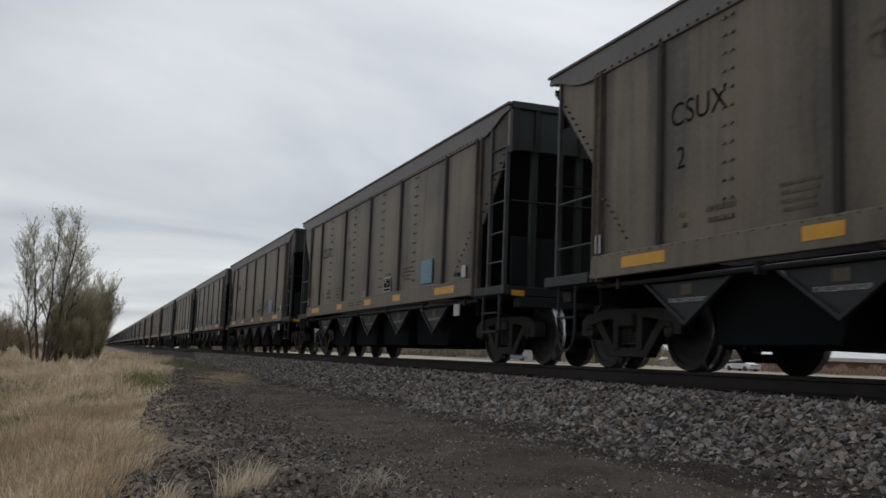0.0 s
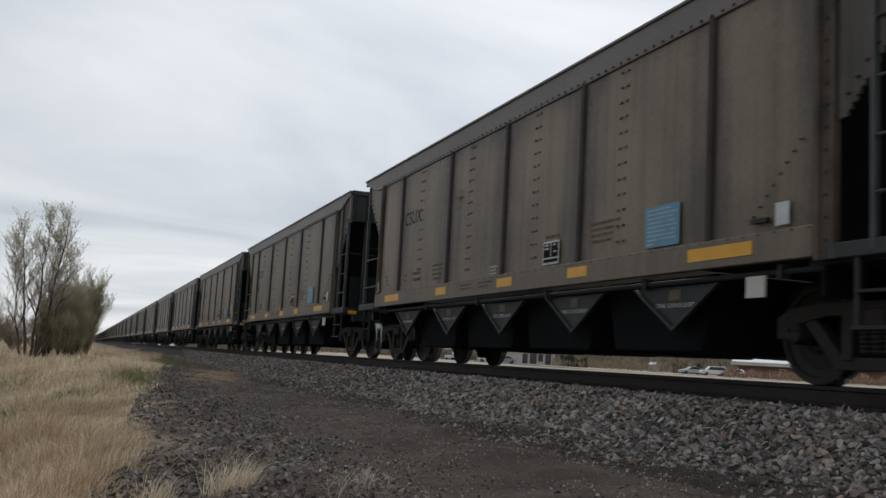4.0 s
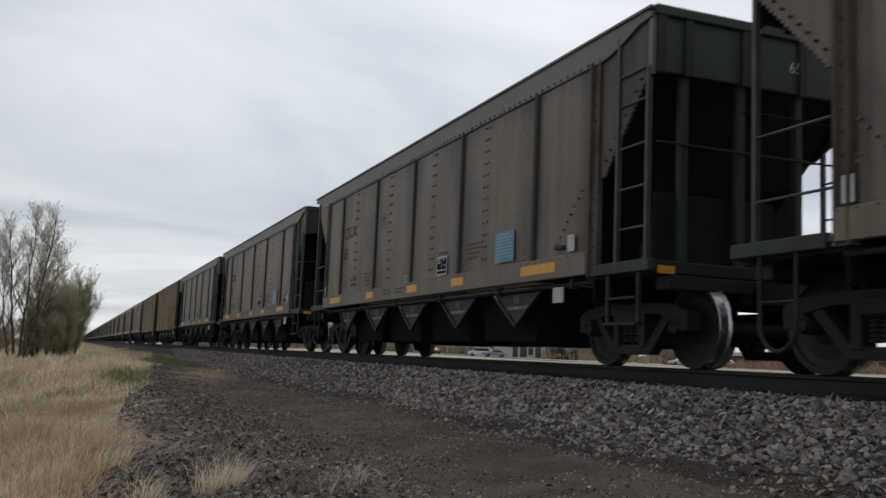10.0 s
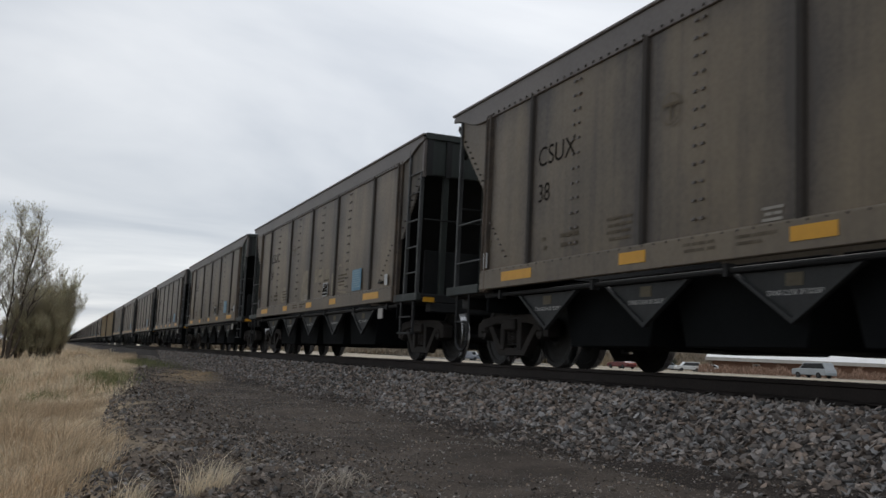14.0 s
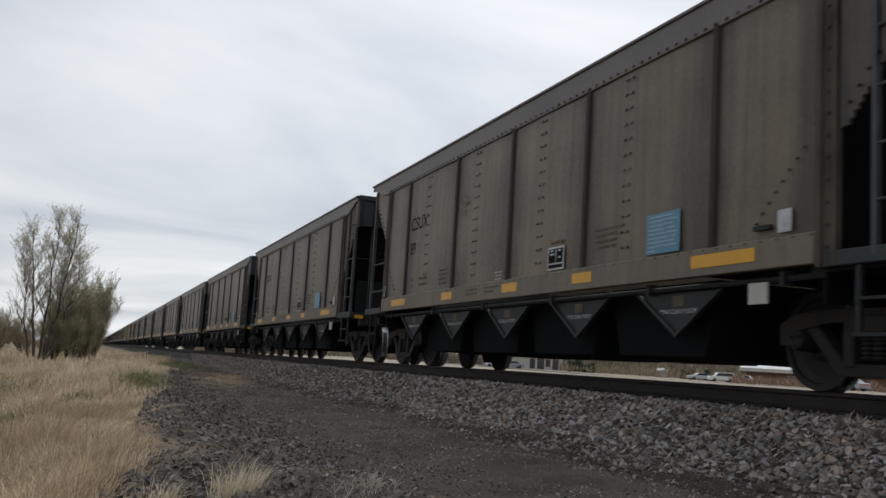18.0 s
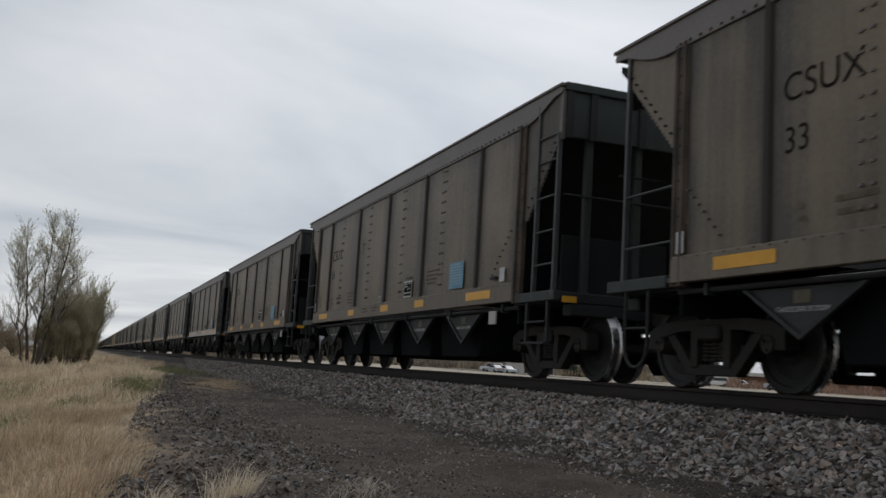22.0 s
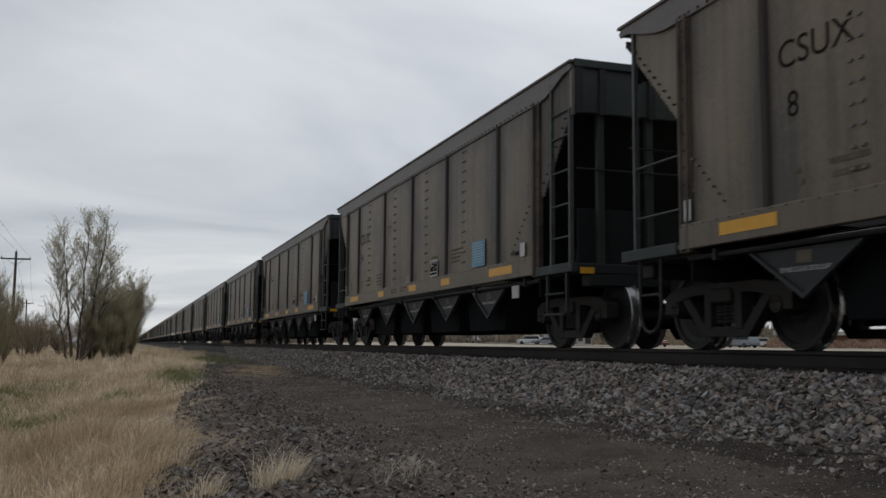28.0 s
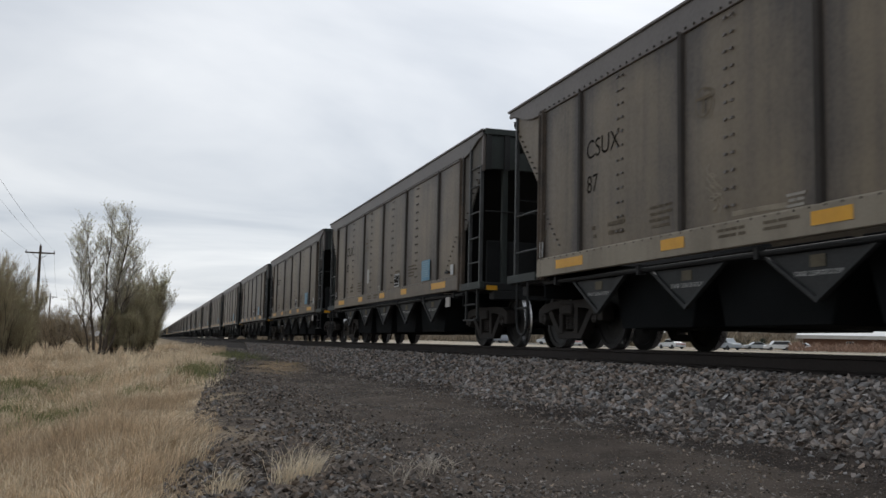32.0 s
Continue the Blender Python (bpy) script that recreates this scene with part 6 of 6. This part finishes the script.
def build_trees():
    upright_willow()
    thicket = "dense brown willow bush with olive buds beside the track"
    for x, y, n, h, seed, lean in ((-1.9, 52.6, 12, 3.0, 23, 0.22), (-1.25, 53.4, 13, 3.9, 24, 0.20), (-0.75, 55.0, 12, 4.2, 25, 0.18), (-0.25, 57.0, 12, 5.0, 26, 0.14), (0.0, 59.5, 10, 3.4, 29, 0.18), (-1.1, 52.4, 12, 2.4, 28, 0.28), (-0.55, 53.6, 11, 2.8, 20, 0.2)):
        tree("willow_bush", thicket, (x, y), n, h, 0.035, seed, spread=0.36, upward=0.10, leaves=1, leaf=0.028, lean=lean, twig=0.75, bark=BUSHTWIG, bare=0)
    tree("willow_bush", "slender willow with pale buds behind the dark bushes", (-0.15, 58.5), 6, 5.0, 0.04, 33, spread=0.3, upward=0.12, leaves=2, leaf=0.035, lean=0.15, twig=0.7, bark=GREYTWIG, bare=0)
    for x, y, h, s in ((-4.85, 35.2, 3.3, 31), (-4.75, 37.5, 2.3, 32), (-5.3, 37.0, 3.8, 33), (-4.7, 39.0, 3.2, 34), (-6.1, 39.5, 4.0, 39), (-5.1, 34.0, 3.6, 40), (-5.8, 34.5, 3.9, 41), (-4.8, 36.2, 3.0, 42)):
        tree("willow_bush", "thin olive-brown bush with fine buds in dry grass", (x, y), 9, h, 0.018, s, spread=0.26, upward=0.12, leaves=1, leaf=0.018, lean=0.22, twig=0.5, bark=OLIVETWIG, bare=0)
    for x, y, h, s in ((-4.3, 68.0, 2.6, 48), (-3.3, 74.0, 2.8, 49), (-5.9, 66.0, 3.0, 35), (-9.5, 72.0, 3.2, 36), (-7.4, 84.0, 3.4, 37), (-12.5, 80.0, 4.0, 38), (-7.0, 70.0, 2.6, 45), (-5.2, 78.0, 3.0, 46), (-10.6, 90.0, 4.2, 47)):
        tree("willow_bush", "brown bush in the field behind the bank", (x, y), 8, h, 0.03, s, spread=0.42, upward=0.07, leaves=0, lean=0.38, twig=0.8, bark=OLIVETWIG, bare=0)
    # the far line of scrub along the horizon
    rng = np.random.default_rng(44)
    tw = []
    for _ in range(30000):
        if rng.uniform() < 0.3:
            x, y = rng.uniform(-70, -14), rng.uniform(130, 190)
            h = 2.6 + 1.6 * noise.noise(Vector((x * 0.12, 0, 0)))
        else:
            a = radians(rng.uniform(5, 60))
            r = rng.uniform(205, 250)
            x, y = r * math.sin(a), r * math.cos(a)
            h = (4.2 + 3.0 * noise.noise(Vector((math.degrees(a) * 0.5, 3, 0)))) * min(1.0, 0.35 + max(0.0, math.degrees(a) - 18) / 18)
        p = Vector((x, y, max(h, 0.8) * rng.uniform(0, 0.75)))
        tw.append((p, p + Vector((rng.normal(0, 0.6), rng.normal(0, 0.6), rng.uniform(0.6, 1.9))), 0.15, 0.06))
    lift = ground_height([t[0].x for t in tw], [t[0].y for t in tw])
    for (p, q, _, _), z in zip(tw, lift):
        p.z += z
        q.z += z
    me = twig_mesh("far_scrub", tw, TWIG)
    tagged(new("far_scrub", me), "brown line of distant scrub and bare trees", "scrub", kind="stuff")


build_trees()


# ---- power line ----
def build_power_line():
    spots = [(-10.5, 95.5, 9.4), (-20.3, 207.0, 9.4), (-5.5, -12.0, 9.4)]
    tops = []
    for x, y, h in spots:
        z = float(ground_height(x, y))
        ob = thing("utility_pole", "weathered wooden utility pole with a crossarm", "utility pole", "utility poles", at=(x, y, z - 0.3))
        part("pole", Shape().tube((0, 0, 0), (0, 0, h + 0.3), 0.16, 0.11, 12).mesh("pole", POLEWOOD, smooth=False), ob)
        arm = part("crossarm", Shape().box(-1.3, 1.3, -0.16, -0.05, h - 0.45, h - 0.31).mesh("crossarm", POLEWOOD, bevel=0.01), ob)
        br = Shape()
        for s in (-1, 1):
            br.tube((s * 0.75, -0.16, h - 0.42), (0, -0.16, h - 1.05), 0.02, seg=5)
        part("arm_brace", br.mesh("arm_brace", GALV), ob)
        ins = Shape().lathe([(0, 0.0), (0, 0.03), (0.06, 0.06), (0.10, 0.03), (0.15, 0.05), (0.2, 0.02), (0.2, 0)], "z", 8).mesh("insulator", CERAMIC)
        for dx, dz in ((-1.22, h - 0.31), (1.22, h - 0.31), (0.0, h + 0.3)):
            part("insulator", ins, arm if dx else ob, "grey ceramic insulator", (dx, -0.1 if dx else 0, dz))
            tops.append((Vector((x + dx, y - 0.1, z - 0.3 + dz + 0.17))))
    for i in range(3):
        sh = Shape()
        for a, b, sag in ((tops[6 + i], tops[i], 0.9), (tops[i], tops[3 + i], 0.9)):
            pts = [a.lerp(b, k / 16) - Vector((0, 0, 4 * sag * (k / 16) * (1 - k / 16))) for k in range(17)]
            for p, q in zip(pts, pts[1:]):
                sh.tube(p, q, 0.009, seg=4, cap=False)
        tagged(new("overhead_wire", sh.mesh("overhead_wire", WIRE)), "thin grey wire strung between the poles", "wire", "overhead wires")


build_power_line()


# ---- beyond the track: low buildings, a road with traffic ----
def polar(az, r):
    return r * math.sin(radians(az)), r * math.cos(radians(az))


def long_building():
    x, y = polar(45.5, 205)
    ob = thing("long_building", "long low brick building with a white metal roof", "building", at=(x, y, float(ground_height(x, y)) - 0.1))
    ob.rotation_euler = (0, 0, radians(-46))
    part("wall", Shape().box(-25, 25, -7, 7, 0, 2.6).mesh("wall", BRICK), ob, "brown brick wall")
    roof = Shape().prism([(-8.2, 2.55), (8.2, 2.55), (8.2, 3.15), (0, 5.1), (-8.2, 3.15)], "x", -26.2, 26.2)
    part("roof", roof.mesh("roof", ROOFWHITE), ob, "white metal roof")
    fascia = part("fascia", Shape().box(-26.3, 26.3, -8.32, -8.22, 2.45, 3.1).mesh("fascia", TRIM), ob, "pale fascia board")
    for k in (1, 4, 8):
        w = part("window", Shape().box(-22 + 4.8 * k, -20.6 + 4.8 * k, -7.06, -6.99, 0.9, 2.0).mesh("window", TRIM), ob, "pale-framed window")
        part("pane", Shape().box(-21.9 + 4.8 * k, -20.7 + 4.8 * k, -7.09, -7.065, 1.0, 1.9).mesh("pane", GLASSDARK), w)
    for k in range(9):
        part("wall_board", Shape().box(-19.8 + 4.8 * k, -18.0 + 4.8 * k, -7.08, -7.0, 0, 2.5).mesh("wall_board", BRICK), ob)


def tan_house(az, r, w, h, roof_m, wall_m):
    x, y = polar(az, r)
    ob = thing("house", "distant tan house with a low roof", "house", "distant houses", at=(x, y, float(ground_height(x, y)) - 0.1))
    ob.rotation_euler = (0, 0, radians(-az))
    part("wall", Shape().box(-w / 2, w / 2, -4, 4, 0, h).mesh("wall", wall_m), ob)
    part("roof", Shape().prism([(-4.5, h), (4.5, h), (0, h + 1.3)], "x", -w / 2 - 0.5, w / 2 + 0.5).mesh("roof", roof_m), ob)
    for k in range(max(2, int(w / 3))):
        x0 = -w / 2 + 0.8 + 3 * k
        q = part("window", Shape().box(x0, x0 + 1.3, -4.05, -3.99, 0.9, 2.1).mesh("window", TRIM), ob)
        part("pane", Shape().box(x0 + 0.1, x0 + 1.2, -4.08, -4.055, 1.0, 2.0).mesh("pane", GLASSDARK), q)


def white_shed():
    x, y = polar(33.5, 190)
    ob = thing("shed", "small white shed at the edge of the field", "shed", at=(x, y, float(ground_height(x, y)) - 0.1))
    part("wall", Shape().box(-0.8, 0.8, -0.8, 0.8, 0, 1.5).mesh("wall", TRIM), ob)
    part("roof", Shape().prism([(-1.0, 1.45), (1.0, 1.45), (0, 1.95)], "y", -1, 1).mesh("roof", ROOFWHITE), ob)


def storefront():
    x, y = polar(26.1, 195)
    ob = thing("storefront", "low white storefront with dark openings and a brown roof", "building", at=(x, y, float(ground_height(x, y)) - 0.1))
    ob.rotation_euler = (0, 0, radians(-26))
    part("wall", Shape().box(-5.2, 5.2, -3, 3, 0, 2.7).mesh("wall", TRIM), ob, "white painted wall")
    part("roof", Shape().box(-5.6, 5.6, -3.6, 3.2, 2.7, 3.2).mesh("roof", BRICK, bevel=0.05), ob, "brown flat roof")
    for k, (x0, w, z0, z1) in enumerate(((-1.4, 1.1, 0.2, 2.2), (0.1, 1.4, 0.2, 2.3), (1.8, 1.0, 0.7, 2.2), (3.2, 1.2, 0.2, 2.3))):
        f = part("opening", Shape().box(x0, x0 + w, -3.04, -2.98, z0, z1).mesh("opening", BRICK), ob, "brown-framed opening")
        part("pane", Shape().box(x0 + 0.1, x0 + w - 0.1, -3.07, -3.045, z0 + 0.1, z1 - 0.1).mesh("pane", GLASSDARK), f)
    for x0 in (-5.0, -2.0, 1.65, 5.0):
        part("post", Shape().box(x0 - 0.07, x0 + 0.07, -3.5, -3.36, 0, 2.7).mesh("post", TRIM, bevel=0.01), ob)


def front_brush():
    """Low bare brush and a few evergreens between the road and the buildings."""
    rng = np.random.default_rng(90)
    for name, label, mt, a0, a1, r0, r1, h0, n in (("brush", "low reddish-brown bare brush before the long building", BRUSH, 37.5, 56, 160, 190, 1.7, 8000), ("brush", "grey-brown brush and saplings across the field", OLIVETWIG, 27.5, 38, 185, 204, 2.4, 4200), ("evergreen_shrubs", "dark evergreen shrubs by the white storefront", EVERGREEN, 28.0, 29.6, 188, 194, 2.6, 2400), ("evergreen_shrubs", "dark evergreen shrubs by the white storefront", EVERGREEN, 34.6, 36.2, 192, 198, 2.4, 1500)):
        az_, r_ = rng.uniform(a0, a1, n), rng.uniform(r0, r1, n)
        xs, ys = r_ * np.sin(np.radians(az_)), r_ * np.cos(np.radians(az_))
        zs = ground_height(xs, ys)
        tw = []
        for x, y, z, q in zip(xs, ys, zs, az_):
            h = h0 * (0.65 + 0.9 * noise.noise(Vector((q * 1.7, r0, 0))))
            p = Vector((x, y, z + max(h, 0.25) * rng.uniform(0, 0.8)))
            tw.append((p, p + Vector((rng.normal(0, 0.25), rng.normal(0, 0.25), rng.uniform(0.3, 0.8))), 0.06, 0.02))
        tagged(new(name, twig_mesh(name, tw, mt)), label, "scrub", kind="stuff")


long_building()
tan_house(29.3, 215, 11, 2.9, TRIM, STUCCO)
tan_house(23.5, 235, 14, 3.0, ROOFWHITE, STUCCO)
storefront()
front_brush()
white_shed()

ROAD_P, ROAD_D = Vector((78.0, 104.0, 0)), Vector((-0.08, 0.997, 0)).normalized()
road = Shape()
side = Vector((ROAD_D.y, -ROAD_D.x, 0)) * 4.2
pts_ = []
for k in range(120):
    c = ROAD_P + ROAD_D * (-800 + 13.0 * k)
    pts_.append([Vector((p.x, p.y, float(ground_height(p.x, p.y)) + 0.04)) for p in (c - side, c + side)])
for a, b in zip(pts_, pts_[1:]):
    road.add([a[0], a[1], b[1], b[0]], [(0, 1, 2, 3)])
tagged(new("road", road.mesh("road", ASPHALT)), "grey asphalt road across the field", "road", kind="structure")


def vehicle(kind_, paint, label):
    """A car seen from afar: body, cabin, glass, four wheels."""
    ob = thing(kind_, label, "car", "cars on the road")
    if kind_ == "sedan":
        low = [(-2.3, 0.28), (2.3, 0.28), (2.34, 0.62), (2.15, 0.78), (1.15, 0.90), (-1.55, 0.93), (-2.25, 0.86), (-2.34, 0.6)]
        cab = [(1.15, 0.88), (0.35, 1.38), (-0.75, 1.42), (-1.65, 0.92)]
    else:
        low = [(-2.35, 0.3), (2.3, 0.3), (2.36, 0.7), (2.2, 0.95), (1.35, 1.02), (-2.3, 1.02), (-2.4, 0.6)]
        cab = [(1.35, 1.0), (0.75, 1.68), (-1.9, 1.72), (-2.3, 1.0)]
    body = part("body", Shape().prism(low, "x", -0.9, 0.9).mesh("body", paint, bevel=0.05), ob)
    part("cabin", Shape().prism(cab, "x", -0.76, 0.76).mesh("cabin", paint, bevel=0.04), ob)
    gl = [(p[0] * 0.93 - 0.02, 0.93 + (p[1] - 0.9) * 0.82) for p in cab]
    part("side_glass", Shape().prism(gl, "x", -0.775, 0.775).mesh("side_glass", GLASSDARK), ob, "dark window glass")
    for s in (-1, 1):
        for y in (-1.4, 1.42):
            w = part("wheel", Shape().lathe([(-0.1, 0.0), (-0.1, 0.31), (0.1, 0.31), (0.1, 0)], "x", 16).mesh("wheel", RUBBER), ob, "", (s * 0.82, y, 0.31))
            part("rim", Shape().lathe([(s * 0.105, 0.0), (s * 0.105, 0.2)], "x", 12).mesh("rim", GALV), w)
    part("headlight", Shape().box(-0.8, 0.8, 2.28, 2.35, 0.6, 0.7).mesh("headlight", TRIM), ob)
    part("tail_light", Shape().box(-0.8, 0.8, -2.36, -2.28, 0.66, 0.78).mesh("tail_light", CARPAINT["red"]), ob)
    return ob


# kind, paint, moment at which it crosses a bearing, the bearing in degrees, lane, speed
TRAFFIC = [("sedan", "maroon", 6.0, 36.9, -1, 20.0), ("sedan", "maroon", 12.0, 46.7, -1, 20.0), ("minivan", "grey", 12.0, 31.7, -1, 20.0), ("minivan", "silver", 17.0, 28.0, -1, 20.0), ("sedan", "silver", 19.0, 37.6, -1, 20.0), ("sedan", "silver", 24.0, 30.3, -1, 20.0),
           ("minivan", "grey", 27.5, 28.3, -1, 20.0), ("minivan", "maroon", 28.5, 32.9, 1, -20.0), ("sedan", "red", 29.0, 39.8, 1, -22.0), ("minivan", "grey", 27.5, 39.9, -1, 20.0), ("sedan", "white", 31.0, 37.4, -1, 22.0), ("sedan", "white", 31.3, 28.2, -1, 20.0),
           ("minivan", "silver", 31.0, 28.9, 1, -20.0), ("sedan", "white", 23.0, 27.5, 1, -20.0), ("sedan", "white", 1.0, 33.0, -1, 20.0)]
CARS = []


def road_meets(az):
    """How far along the road the bearing az crosses it."""
    d = Vector((math.sin(radians(az)), math.cos(radians(az))))
    p, r = ROAD_P.to_2d(), ROAD_D.to_2d()
    det = -r.x * d.y + r.y * d.x
    return (p.x * d.y - p.y * d.x) / det


for kind_, paint, t0, az0, lane, speed in TRAFFIC:
    CARS.append((vehicle(kind_, CARPAINT[paint], f"{paint} {kind_} driving along the road"), t0, road_meets(az0), lane, speed))


# parked before the buildings: kind, paint, bearing, distance, heading
for kind_, paint, az0, r0, turn_ in (("minivan", "white", 23.7, 186, 60), ("minivan", "white", 36.9, 178, 70), ("sedan", "white", 38.2, 180, 40), ("sedan", "silver", 35.7, 182, 75), ("sedan", "grey", 24.6, 184, 80)):
    car_ = vehicle(kind_, CARPAINT[paint], f"{paint} {kind_} parked before the distant buildings")
    x0, y0 = polar(az0, r0)
    car_.matrix_world = pose(x0, y0, float(ground_height(x0, y0)) + 0.02, 0, 0, turn_)
    tagged(car_, group="parked cars")


# ---- what moves ----
def motions():
    """The train rolls away along the track, its wheels turn, and cars drive along the road."""
    for n, car in TRAIN.items():
        walk(car, [(t, pose(TRACK_X, s - n * PITCH - HALF, 0)) for t, s in RUN])
    for car, t0, s0, lane, speed in CARS:
        rows = []
        for t in range(0, 33, 4):
            p = ROAD_P + ROAD_D * (s0 + speed * (t - t0)) + Vector((ROAD_D.y, -ROAD_D.x, 0)) * 2.0 * lane
            rows.append((float(t), pose(p.x, p.y, float(ground_height(p.x, p.y)) + 0.045, 0, 0, math.degrees(math.atan2(-ROAD_D.x, ROAD_D.y)) + (180 if speed < 0 else 0))))
        walk(car, rows)
    # one turn for all wheels: they roll at the same rate, each about its own axle
    wheels = [o for car in TRAIN.values() for o in car.children_recursive if o.name.split(".")[0] == "wheelset"]
    ts = [i / FPS for i in range(32 * FPS + 1)]
    went = np.interp(ts, [r[0] for r in RUN], [r[1] for r in RUN])
    first = wheels[0]
    walk(first, [(t, pose(0, 0, 0, -math.degrees((s - went[0]) / 0.457))) for t, s in zip(ts, went)])
    for o in wheels[1:]:
        o.rotation_mode = "QUATERNION"
        keys = o.animation_data_create()
        keys.action = first.animation_data.action
        keys.action_slot = first.animation_data.action_slot


motions()
